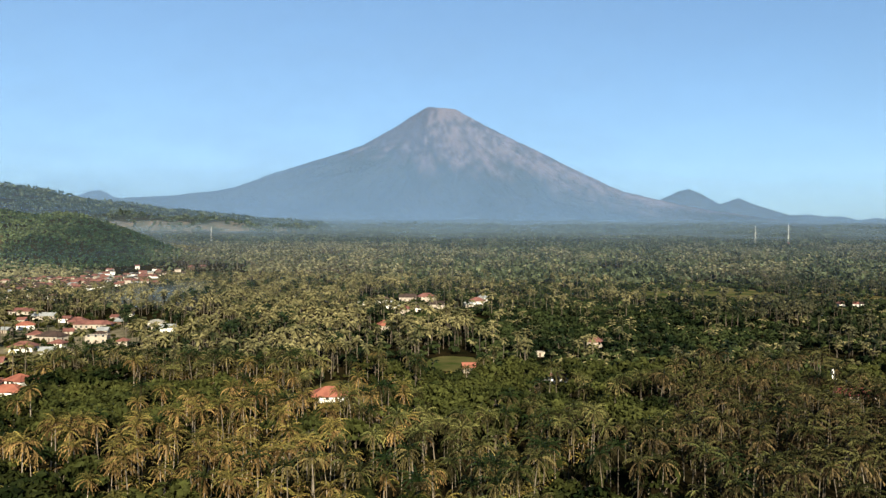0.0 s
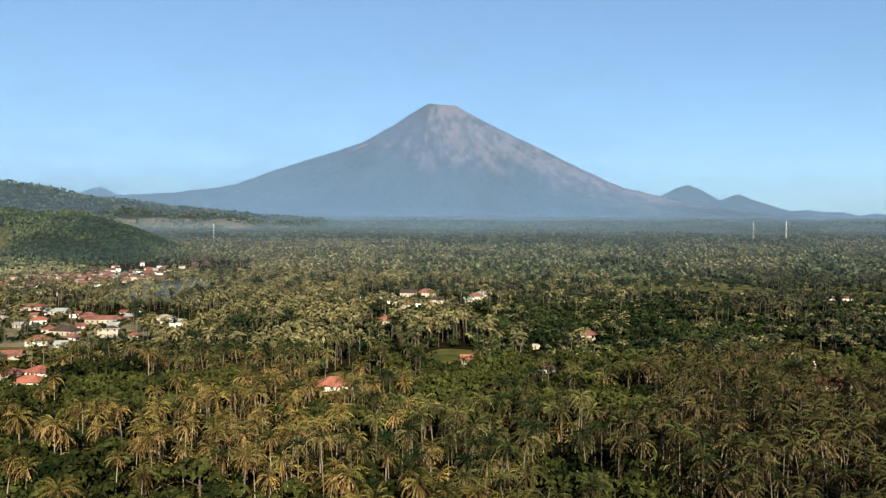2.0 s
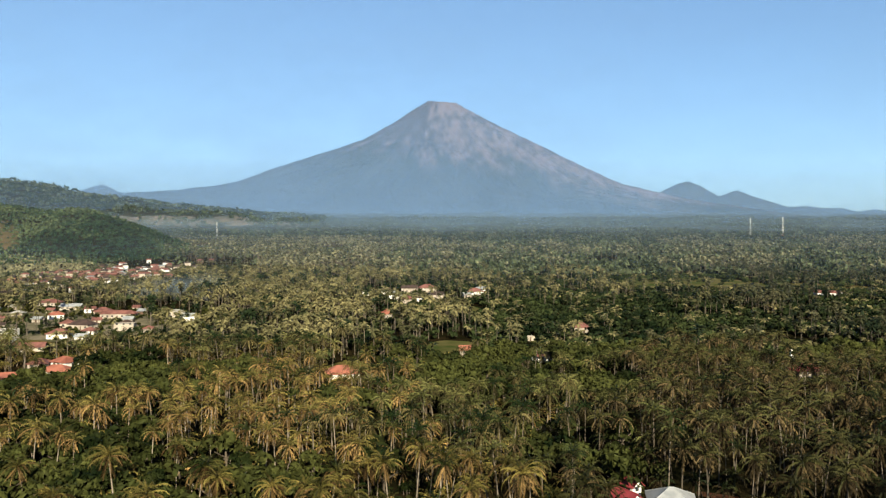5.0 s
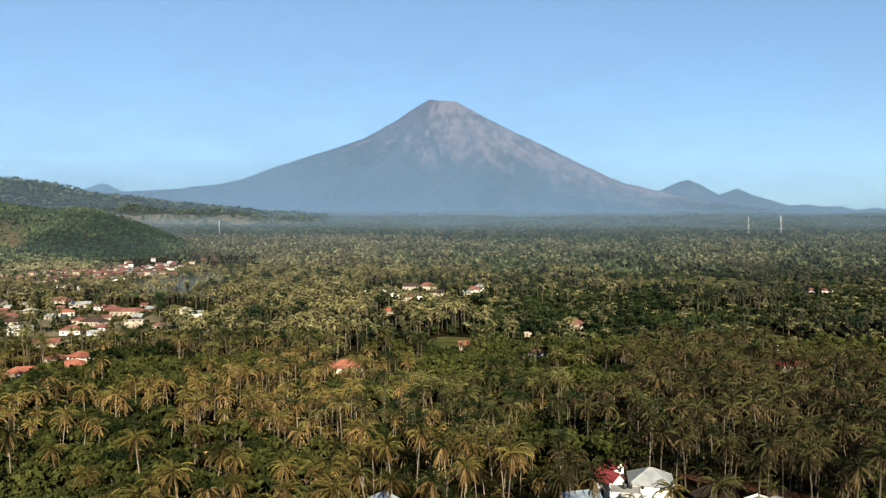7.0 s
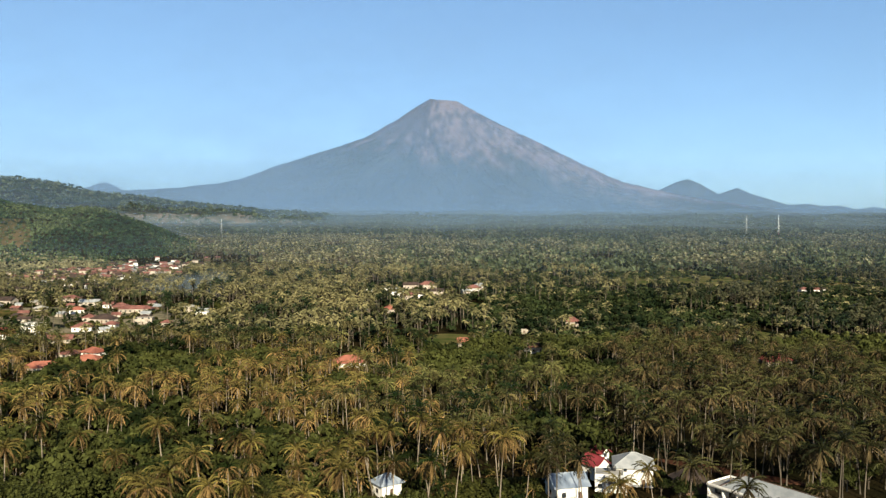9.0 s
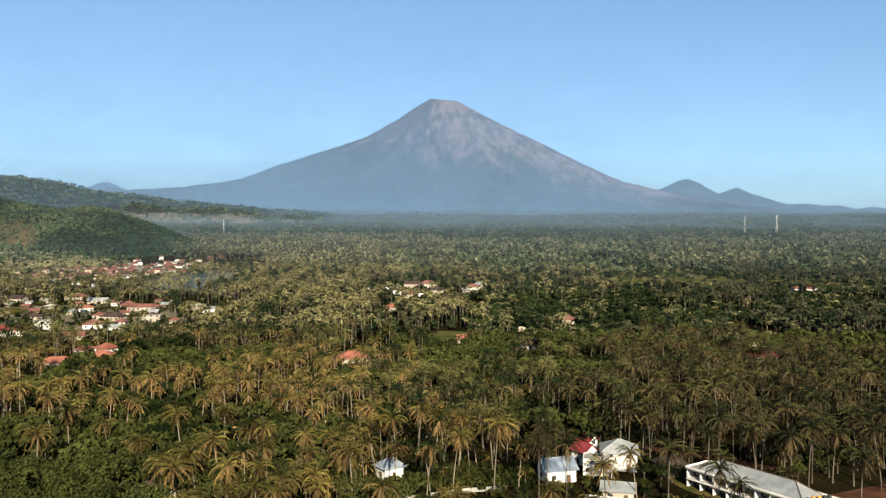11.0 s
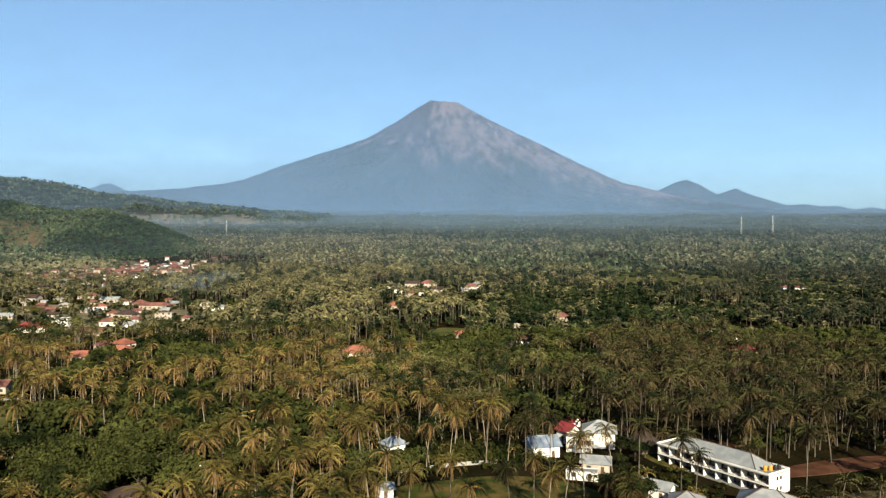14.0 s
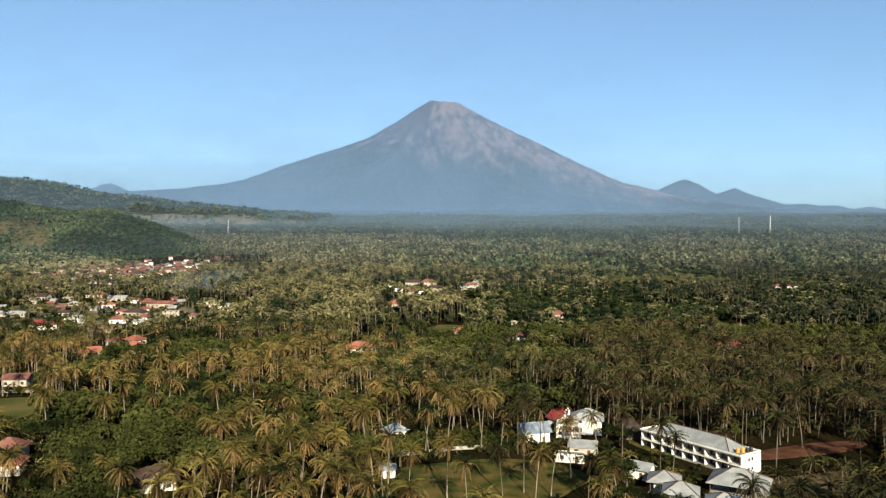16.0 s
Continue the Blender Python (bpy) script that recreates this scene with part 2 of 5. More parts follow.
VOLCANO = mountain_mat()
FAR_RANGE = surf("far_range_slope", (0.0176, 0.0224, 0.0208), (0.0352, 0.0352, 0.032), 0.006, fine=0.04, bump=0.5, dist=8.0, vary=0.3)
# blue of distant haze, put into the colour of see-through sheets
HAZE_LOW = haze_mat("plain_haze", (0.088, 0.1264, 0.1696), 560, 2400, 0.37, 150, 320, 0.9, "veil_share")
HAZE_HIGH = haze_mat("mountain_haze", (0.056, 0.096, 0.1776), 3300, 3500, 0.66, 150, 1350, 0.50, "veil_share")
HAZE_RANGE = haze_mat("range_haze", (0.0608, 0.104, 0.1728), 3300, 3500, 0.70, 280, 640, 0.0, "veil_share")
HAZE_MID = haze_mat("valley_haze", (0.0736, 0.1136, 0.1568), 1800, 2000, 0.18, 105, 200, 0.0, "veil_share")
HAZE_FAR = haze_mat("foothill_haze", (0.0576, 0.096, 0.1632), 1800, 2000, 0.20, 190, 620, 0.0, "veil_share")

SMOKE = haze_mat("drifting_smoke", (0.12, 0.152, 0.176), 500, 600, 0.12, 10, 60, 0.6, "veil_share")


# ---- mesh helpers ----
def mesh_of(name, verts, tris, mats, index=None, smooth=False):
    me = bpy.data.meshes.new(name)
    verts, tris = np.asarray(verts, np.float32), np.asarray(tris, np.int32)
    k = tris.shape[1]
    me.vertices.add(len(verts))
    me.vertices.foreach_set("co", verts.ravel())
    me.loops.add(tris.size)
    me.loops.foreach_set("vertex_index", tris.ravel())
    me.polygons.add(len(tris))
    me.polygons.foreach_set("loop_start", np.arange(0, tris.size, k, dtype=np.int32))
    if index is not None:
        me.polygons.foreach_set("material_index", np.asarray(index, np.int32))
    me.polygons.foreach_set("use_smooth", np.full(len(tris), smooth))
    for q in mats if isinstance(mats, (list, tuple)) else [mats]:
        me.materials.append(q)
    me.update(calc_edges=True)
    return me


class Shape:
    """Gathers faces of boxes, prisms and tubes for one part."""

    def __init__(self):
        self.v, self.f = [], []

    def poly(self, pts, faces):
        k = len(self.v)
        self.v += [tuple(p) for p in pts]
        self.f += [tuple(k + i for i in f) for f in faces]
        return self

    def box(self, x0, x1, y0, y1, z0, z1):
        p = [(x, y, z) for z in (z0, z1) for y in (y0, y1) for x in (x0, x1)]
        return self.poly(p, [(0, 2, 3, 1), (4, 5, 7, 6), (0, 1, 5, 4), (2, 6, 7, 3), (0, 4, 6, 2), (1, 3, 7, 5)])

    def tube(self, path, radii, sides=6, cap=True):
        pts, faces = [], []
        path = [Vector(p) for p in path]
        for i, p in enumerate(path):
            t = (path[min(i + 1, len(path) - 1)] - path[max(i - 1, 0)]).normalized()
            a = t.orthogonal().normalized()
            b = t.cross(a)
            for s in range(sides):
                u = 2 * math.pi * s / sides
                pts.append(p + (a * math.cos(u) + b * math.sin(u)) * radii[i])
        for i in range(len(path) - 1):
            for s in range(sides):
                q = (s + 1) % sides
                faces.append((i * sides + s, i * sides + q, (i + 1) * sides + q, (i + 1) * sides + s))
        if cap:
            faces.append(tuple(reversed(range(sides))))
            faces.append(tuple((len(path) - 1) * sides + s for s in range(sides)))
        return self.poly(pts, faces)

    def lathe(self, x, y, rings, sides=12):
        path = [(x, y, z) for _, z in rings]
        pts, faces = [], []
        for r, z in rings:
            pts += [(x + r * math.cos(2 * math.pi * s / sides), y + r * math.sin(2 * math.pi * s / sides), z) for s in range(sides)]
        for i in range(len(path) - 1):
            for s in range(sides):
                q = (s + 1) % sides
                faces.append((i * sides + s, i * sides + q, (i + 1) * sides + q, (i + 1) * sides + s))
        faces.append(tuple(reversed(range(sides))))
        faces.append(tuple((len(path) - 1) * sides + s for s in range(sides)))
        return self.poly(pts, faces)

    def mesh(self, name, material):
        me = bpy.data.meshes.new(name)
        me.from_pydata(self.v, [], self.f)
        me.materials.append(material)
        me.update()
        return me


def part(name, shape, material, parent, label=""):
    ob = new(name, shape.mesh(name, material) if isinstance(shape, Shape) else shape)
    ob.parent = parent
    return tagged(ob, label)


def empty(name, m, label, category, group=""):
    ob = new(name)
    ob.matrix_basis = m
    return tagged(ob, label, category, group)


# ---- land ----
def lattice(x, y, seed):
    n = np.sin(x * 127.1 + y * 311.7 + seed * 74.7) * 43758.5453
    return n - np.floor(n)


def value_noise(x, y, seed=0):
    xi, yi = np.floor(x), np.floor(y)
    u, v = x - xi, y - yi
    u, v = u * u * (3 - 2 * u), v * v * (3 - 2 * v)
    a, b = lattice(xi, yi, seed), lattice(xi + 1, yi, seed)
    c, d = lattice(xi, yi + 1, seed), lattice(xi + 1, yi + 1, seed)
    return (a * (1 - u) + b * u) * (1 - v) + (c * (1 - u) + d * u) * v


def fbm(x, y, seed=0, octaves=4):
    total, amp = 0, 0.5
    for k in range(octaves):
        total = total + amp * value_noise(x * 2 ** k, y * 2 ** k, seed + k)
        amp *= 0.5
    return total


def ease(v, a, b):
    u = np.clip((v - a) / (b - a), 0, 1)
    return u * u * (3 - 2 * u)


def plain(y):
    return np.interp(y, [210, 420, 520, 830, 1200, 1600, 2150, 2750, 3400, 4000], [0, 4, 8, 19, 37, 58, 92, 127, 184, 236])


def land(x, y):
    """Height of the ground: the coastal plain, the near wooded hill and the long far ridge."""
    x, y = np.asarray(x, float), np.asarray(y, float)
    z = plain(y) + (fbm(x / 90, y / 90, 3) - 0.47) * 3.0 * ease(y, 300, 700)
    z = z + (fbm(x / 230, y / 110, 7) - 0.47) * 34 * ease(y, 1800, 2500)
    hill = np.interp(x, [-2200, -1100, -860, -750, -640, -590, -540, -490, -437, -400], [146, 121, 108, 98, 84, 66, 47, 23, 5, 0])
    rough = (fbm(x / 110, y / 110, 11) - 0.47) * 0.55 + 1
    z = z + hill * rough * ease(270 - np.abs(y - 1420 - 0.05 * x) * np.where(y < 1420 + 0.05 * x, 0.78, 1.0), 0, 270)
    ridge = np.interp(x, [-4200, -2600, -2084, -1924, -1712, -1420, -1020, -780, -500], [270, 222, 184, 166, 130, 90, 46, 22, 0])
    rough = (fbm(x / 260, y / 260, 17) - 0.47) * 0.5 + 1
    z = z + ridge * rough * ease(750 - np.abs(y - 3420), 0, 750)
    bench = np.interp(x, [-2200, -1500, -1250, -760, -640, -600, -480, -400], [0, 40, 56, 50, 18, 34, 30, 0]) * (0.72 + 0.56 * fbm(x / 60, y / 60, 23))
    return z + bench * ease(y, 2690, 2790) * ease(-y, -3300, -2950)


def sheet(name, xs, ys, height, material):
    gx, gy = np.meshgrid(xs, ys)
    gz = height(gx, gy)
    nx, ny = len(xs), len(ys)
    i = np.arange(nx * ny).reshape(ny, nx)
    quads = np.stack([i[:-1, :-1], i[:-1, 1:], i[1:, 1:], i[1:, :-1]], -1).reshape(-1, 4)
    return new(name, mesh_of(name, np.stack([gx, gy, gz], -1).reshape(-1, 3), quads, material, smooth=True))


def steps(*runs):
    return np.concatenate([np.arange(a, b, s) for a, b, s in runs])


XS = steps((-6000, -1400, 80), (-1400, -400, 14), (-400, 500, 10), (500, 1500, 25), (1500, 6001, 90))
YS = steps((-4000, 100, 120), (100, 560, 9), (560, 1150, 20), (1150, 1700, 12), (1700, 4990, 35))
ground = tagged(sheet("ground", XS, YS, land, SOIL), "forest floor of the rising coastal plain, coloured near black for palm shade", "ground", kind="structure")


PEAK = (-82.0, 4750.0)


def volcano(x, y):
    px = 4750 / 1279.4
    dx, dy = x - PEAK[0], (y - PEAK[1]) / 0.42
    r, a = np.hypot(dx, dy), np.arctan2(dy, dx)
    lr = np.array([0, 29, 67, 113, 174, 220, 263, 281, 323, 363, 433, 493, 613, 763, 1000]) * px
    lz = np.array([178.5, 196, 221, 246, 267, 281, 294, 301, 317, 325, 333, 337, 342, 345, 350])
    rr = np.array([0, 22, 48, 71, 132, 208, 285, 337, 397, 467, 537, 637, 737, 805, 1040]) * px
    rz = np.array([178.0, 180.8, 182, 196, 227, 263, 301, 324, 337, 352, 362, 376, 384, 390, 400])
    w = ease(np.cos(a), -0.5, 0.5)
    z = 68 + (432 - (np.interp(r, lr, lz) * (1 - w) + np.interp(r, rr, rz) * w)) * px
    u, v = a * 9 + 0.4 * np.sin(r / 160), r / 700
    gully = np.abs(fbm(u, v, 31, 5) - 0.48) * 2
    z = z - gully * 85 * ease(r, 60, 700) * ease(-np.sin(a), 0.1, 0.6) + (fbm(x / 50, y / 50, 41) - 0.47) * 14 * ease(r, 60, 300)
    z = z - 0.10 * np.maximum(PEAK[1] - y, 0)
    s = ease(-(y - PEAK[1]), 480, 1000)
    return z * (1 - s) + (plain(y) - 12) * s


mountain = sheet("mountain", steps((-3400, -1600, 30), (-1600, 1700, 9), (1700, 3401, 30)), steps((3750, 4200, 25), (4200, 4966, 10)), volcano, VOLCANO)
co = np.empty(len(mountain.data.vertices) * 3, np.float32)
mountain.data.vertices.foreach_get("co", co)
co = co.reshape(-1, 3).astype(float)
mx, my = co[:, 0] - PEAK[0], (co[:, 1] - PEAK[1]) / 0.42
mr, ma = np.hypot(mx, my), np.arctan2(my, mx)
streak = 0.5 * fbm(ma * 42 + 1.2 * fbm(co[:, 0] / 90, co[:, 2] / 90, 97), mr / 150, 91, 5) + 0.5 * fbm(co[:, 0] / 30, co[:, 2] / 30, 99, 4)
broad_streak = fbm(ma * 7, mr / 500, 95, 4)
up = co[:, 2] + 0.22 * np.clip(mx, -900, 1200) + 420 * (broad_streak - 0.47) + 260 * (streak - 0.47)
bare_share = ease(up, 540, 740)
# ash streaks, plus a painted lit right side and shaded left summit
ash_light_share = ease(streak + 0.3 * (broad_streak - 0.47) + 0.20 * ease(mx, -250, 500) - 0.08 + 0.22 * ease(co[:, 2], 880, 960) * ease(mx, 0, 90) - 0.25 * ease(-mx, -20, 60) * ease(co[:, 2], 700, 900), 0.36, 0.70)
for key, values in (("bare", bare_share), ("ash", ash_light_share)):
    mountain.data.attributes.new(key, "FLOAT", "POINT").data.foreach_set("value", values.astype(np.float32))
tagged(mountain, "tall volcano with bare pinkish rock above forested slopes", "mountain")


def far_range(x, y):
    px = 4900 / 1279.4
    cols = np.array([-600, 60, 110, 140, 168, 182, 196, 208, 222, 240, 262, 300, 1100, 1150, 1172, 1195, 1213, 1235, 1255, 1268, 1285, 1300, 1325, 1390, 1420, 1450, 1480, 1510, 1540, 1568, 1700, 2200])
    rows = np.array([346, 347, 344, 339, 332, 326, 323, 328, 336, 340, 347, 360, 345, 343, 334, 323, 318, 326, 338, 345, 338, 333, 344, 363, 361, 365, 364, 371, 367, 371, 376, 384])
    top = 68 + (432 - np.interp(784 + x / px, cols, rows)) * px + (fbm(x / 60, y / 60, 53) - 0.47) * 8
    return 150 + (top - 150) * ease(95 - np.abs(y - 4905), 0, 90)


tagged(sheet("far_range", np.arange(-4200, 4201, 16.0), np.arange(4812, 4992, 11.0), far_range, FAR_RANGE), "distant bluish mountain range on the skyline", "mountains", kind="structure")


def mist_top(x, y):
    g = land(x, y)
    return g + 22 - 9 * ease(g - plain(y), 4, 26)


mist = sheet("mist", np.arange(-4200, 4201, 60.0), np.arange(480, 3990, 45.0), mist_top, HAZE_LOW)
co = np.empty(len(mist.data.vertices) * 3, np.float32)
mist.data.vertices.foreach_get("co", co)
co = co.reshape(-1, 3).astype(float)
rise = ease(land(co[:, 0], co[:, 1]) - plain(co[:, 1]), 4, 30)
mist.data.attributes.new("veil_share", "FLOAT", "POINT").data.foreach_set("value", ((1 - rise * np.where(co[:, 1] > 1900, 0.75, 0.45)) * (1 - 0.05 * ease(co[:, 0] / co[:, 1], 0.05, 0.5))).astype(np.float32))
tagged(mist, "thin tinted sheet imitating morning haze over the inland plain", "mist", kind="stuff")


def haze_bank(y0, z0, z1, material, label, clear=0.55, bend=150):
    """A sheet over the plain coloured as hazy air: tall, smooth, a little curved, denser low down."""
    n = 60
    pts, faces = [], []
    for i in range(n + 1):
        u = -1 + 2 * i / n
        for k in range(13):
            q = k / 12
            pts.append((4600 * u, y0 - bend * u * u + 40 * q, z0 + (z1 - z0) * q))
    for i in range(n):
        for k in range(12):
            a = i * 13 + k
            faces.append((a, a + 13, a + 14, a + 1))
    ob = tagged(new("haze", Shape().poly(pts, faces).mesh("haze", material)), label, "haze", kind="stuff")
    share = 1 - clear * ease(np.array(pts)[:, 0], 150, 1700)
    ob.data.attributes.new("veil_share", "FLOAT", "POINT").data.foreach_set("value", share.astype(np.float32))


haze_bank(3700, 120, 2300, HAZE_HIGH, "blue sheet imitating morning haze in front of the volcano", 0.32)
haze_bank(4775, 120, 660, HAZE_RANGE, "blue sheet imitating haze before the far range", 0.3, 0)
haze_bank(2900, 110, 640, HAZE_FAR, "low blue sheet imitating haze over the foothills")
haze_bank(2450, 80, 450, HAZE_MID, "low blue sheet imitating haze over the far palm groves", 0.7)


def smoke(cx, cy, wide, high, count, seed):
    """Drifting smoke of a small fire: soft curling wisps, thin at their edges."""
    rng = np.random.default_rng(seed)
    pts, faces, share = [], [], []
    n = 10
    for _ in range(count):
        u = rng.random()
        ox, oy, oz = cx + (u - 0.5) * wide, cy + rng.uniform(-25, 25), float(land(cx, cy)) + high * (0.25 + 0.55 * u * rng.random())
        w, h, bend, ph = rng.uniform(14, 30), rng.uniform(10, 19), rng.uniform(3, 9), rng.uniform(0, 6)
        k = len(pts)
        for i in range(n + 1):
            for j in range(n + 1):
                a, b = 2 * i / n - 1, 2 * j / n - 1
                pts.append((ox + a * w + 3 * math.sin(2 * b + ph), oy + bend * (a * a + 0.6 * b) + 2 * math.sin(3 * a + ph), oz + b * h + 2 * math.sin(2.5 * a + ph)))
                share.append(max(0.0, 1 - a * a - b * b) ** 1.5)
        for i in range(n):
            for j in range(n):
                q = k + i * (n + 1) + j
                faces.append((q, q + n + 1, q + n + 2, q + 1))
    ob = tagged(new("smoke", Shape().poly(pts, faces).mesh("smoke", SMOKE)), "thin bluish smoke drifting above the village trees", "smoke", kind="stuff")
    ob.data.attributes.new("veil_share", "FLOAT", "POINT").data.foreach_set("value", np.array(share, np.float32))


smoke(-252, 765, 66, 26, 10, 3)


# ---- open ground: lawns, fields and bare soil, laid just above the forest floor ----
def patch(name, cx, cy, rx, ry, turn, material, label, seed, lift=0.12):
    rng = np.random.default_rng(seed)
    n, rings = 40, 6
    wob = 1 + (0.9 if material in (DRY, SLOPE) else 0.22) * (np.interp(np.arange(n), np.arange(0, n + 1, 4), np.append(w := rng.random(10), w[0])) - 0.5)
    pts, faces = [(cx, cy, float(land(cx, cy)) + lift)], []
    for k in range(1, rings + 1):
        for i in range(n):
            a = 2 * math.pi * i / n
            u, v = math.cos(a) * rx * wob[i] * k / rings, math.sin(a) * ry * wob[i] * k / rings
            x, y = cx + u * math.cos(turn) - v * math.sin(turn), cy + u * math.sin(turn) + v * math.cos(turn)
            pts.append((x, y, float(land(x, y)) + (lift if k < rings else -0.3)))
    for i in range(n):
        j = (i + 1) % n
        faces.append((0, 1 + i, 1 + j))
        for k in range(rings - 1):
            a, b = 1 + k * n, 1 + (k + 1) * n
            faces.append((a + i, b + i, b + j, a + j))
    return tagged(new(name, Shape().poly(pts, faces).mesh(name, material)), label, "ground", kind="structure")


OPEN = [  # centre, half sizes, turn, kind
    (12, 207, 33, 24, 0.15, "lawn"), (-182, 284, 22, 30, 0.1, "field"), (119, 236, 31, 6, 0.32, "soil"), (82, 266, 26, 3.2, -0.55, "soil"), (108, 205, 18, 12, 0.2, "rough"),
    (3, 512, 17, 26, 0.0, "field"), (206, 522, 13, 34, 0.1, "field"), (-262, 520, 26, 20, 0.2, "lawn"), (70, 246, 9, 16, 0.3, "lawn"),
    (300, 905, 70, 80, 0.3, "field"), (215, 900, 28, 55, 0.0, "field"), (420, 870, 50, 50, 0.2, "lawn"), (735, 1228, 30, 26, 0.0, "soil"),
    (-40, 520, 10, 30, 0.0, "lawn"), (-48, 455, 14, 16, 0.0, "lawn"), (18, 690, 16, 40, 0.0, "field"), (-345, 640, 40, 30, 0.0, "lawn"),
    (-30, 428, 13, 15, 0.0, "field"), (2, 470, 13, 18, 0.0, "field"),
    (-1120, 2750, 130, 44, 0.0, "dry"), (-920, 2748, 120, 46, 0.05, "dry"), (-760, 2752, 80, 44, 0.0, "dry"), (-545, 2742, 60, 40, 0.0, "dry"), (-250, 2300, 90, 40, 0.1, "dry"), (150, 2500, 80, 40, 0.0, "field"), (420, 2150, 90, 40, 0.0, "field"), (-120, 1750, 60, 40, 0.0, "field"), (520, 1500, 60, 50, 0.0, "field"),
    (-760, 1235, 75, 40, 0.5, "slope"), (-690, 1225, 30, 60, 0.6, "slope"), (-860, 1290, 70, 60, 0.4, "slope"),
]
LOOKS = {"lawn": ("lawn", GRASS, "short olive-green grass under scattered palms"), "field": ("field", FIELD, "bright green open field among the palms"),
         "rough": ("rough_grass", SLOPE, "rough brown grass beside the hotel"),
         "soil": ("bare_ground", DIRT, "bare reddish-brown soil clearing"),
         "slope": ("grassy_slope", SLOPE, "brown grass between scrub on a hillside"),
         "dry": ("dry_slope", DRY, "dry brown grass and bare earth on a slope")}
for k, (cx, cy, rx, ry, turn, what) in enumerate(OPEN):
    name, material, label = LOOKS[what]
    patch(name, cx, cy, rx, ry, turn, material, label, 100 + k, 0.12 if cy < 800 else 2.2)

for k, (cx, cy, rx, ry) in enumerate(((-295, 600, 130, 95), (-480, 965, 110, 85), (-420, 1060, 70, 100), (-28, 795, 46, 46))):
    patch("village_ground", cx, cy, rx, ry, 0.0, DUST, "trodden pale earth and thin grass between village houses", 160 + k, 0.08)


# ---- houses ----
def hip_roof(w, d, z, rise, over, ridge=None):
    """A hipped roof with thickness; ridge: half length of the ridge along x."""
    a, b = w / 2 + over, d / 2 + over
    r = max(a - b, 0.02) if ridge is None else ridge
    t = 0.18
    p = [(-a, -b, z), (a, -b, z), (a, b, z), (-a, b, z), (-r, 0, z + rise), (r, 0, z + rise)]
    p += [(x, y, q - t) for x, y, q in p[:4]]
    s = Shape().poly(p, [(0, 1, 5, 4), (1, 2, 5), (2, 3, 4, 5), (3, 0, 4), (6, 7, 1, 0), (7, 8, 2, 1), (8, 9, 3, 2), (9, 6, 0, 3), (9, 8, 7, 6)])
    caps = Shape()
    for c, e in ((0, 4), (3, 4), (1, 5), (2, 5), (4, 5)):
        caps.tube([Vector(p[c]) + Vector((0, 0, 0.04)), Vector(p[e]) + Vector((0, 0, 0.06))], [0.13, 0.13], 5)
    return s, caps


def gable_roof(w, d, z, rise, over):
    a, b, t = w / 2 + over, d / 2 + over, 0.16
    p = [(-a, -b, z), (a, -b, z), (a, b, z), (-a, b, z), (-a, 0, z + rise), (a, 0, z + rise)]
    p += [(x, y, q - t) for x, y, q in p]
    s = Shape().poly(p, [(0, 1, 5, 4), (2, 3, 4, 5), (7, 6, 10, 11), (9, 8, 11, 10), (0, 4, 10, 6), (4, 3, 9, 10), (1, 7, 11, 5), (5, 11, 8, 2), (0, 6, 7, 1), (2, 8, 9, 3)])
    return s, Shape().tube([Vector(p[4]) + Vector((0, 0, 0.03)), Vector(p[5]) + Vector((0, 0, 0.03))], [0.14, 0.14], 5)


def walls(w, d, h, gable=0.0):
    """Four walls with thickness, open inside; gable: height of the end triangles."""
    t, s = 0.2, Shape()
    s.box(-w / 2, w / 2, -d / 2, -d / 2 + t, -0.6, h).box(-w / 2, w / 2, d / 2 - t, d / 2, -0.6, h)
    s.box(-w / 2, -w / 2 + t, -d / 2 + t, d / 2 - t, -0.6, h).box(w / 2 - t, w / 2, -d / 2 + t, d / 2 - t, -0.6, h)
    if gable:
        for x in (-w / 2, w / 2 - t):
            s.poly([(x, -d / 2, h), (x, d / 2, h), (x, 0, h + gable), (x + t, -d / 2, h), (x + t, d / 2, h), (x + t, 0, h + gable)],
                   [(0, 2, 1), (3, 4, 5), (0, 3, 5, 2), (1, 2, 5, 4), (0, 1, 4, 3)])
    return s


def window(parent, x, z, w, h, y, side=1, along="x"):
    """A framed window on a wall; its pane is a part of it."""
    f, o = Shape(), 0.05
    def bar(s, a0, a1, b0, b1, depth):
        c0, c1 = sorted((y - side * 0.02, y + side * depth))
        return s.box(a0, a1, c0, c1, b0, b1) if along == "x" else s.box(c0, c1, a0, a1, b0, b1)
    bar(f, x - w / 2, x + w / 2, z, z + o * 1.6, 0.10), bar(f, x - w / 2, x + w / 2, z + h - o, z + h, 0.08)
    bar(f, x - w / 2, x - w / 2 + o, z + o * 1.6, z + h - o, 0.08), bar(f, x + w / 2 - o, x + w / 2, z + o * 1.6, z + h - o, 0.08)
    win = part("window", f, TIMBER, parent)
    part("pane", bar(Shape(), x - w / 2 + o, x + w / 2 - o, z + o * 1.6, z + h - o, 0.03), GLASS, win)


KEEP = []   # places that tall trees leave free: x, y, radius, depth of the low growth in front


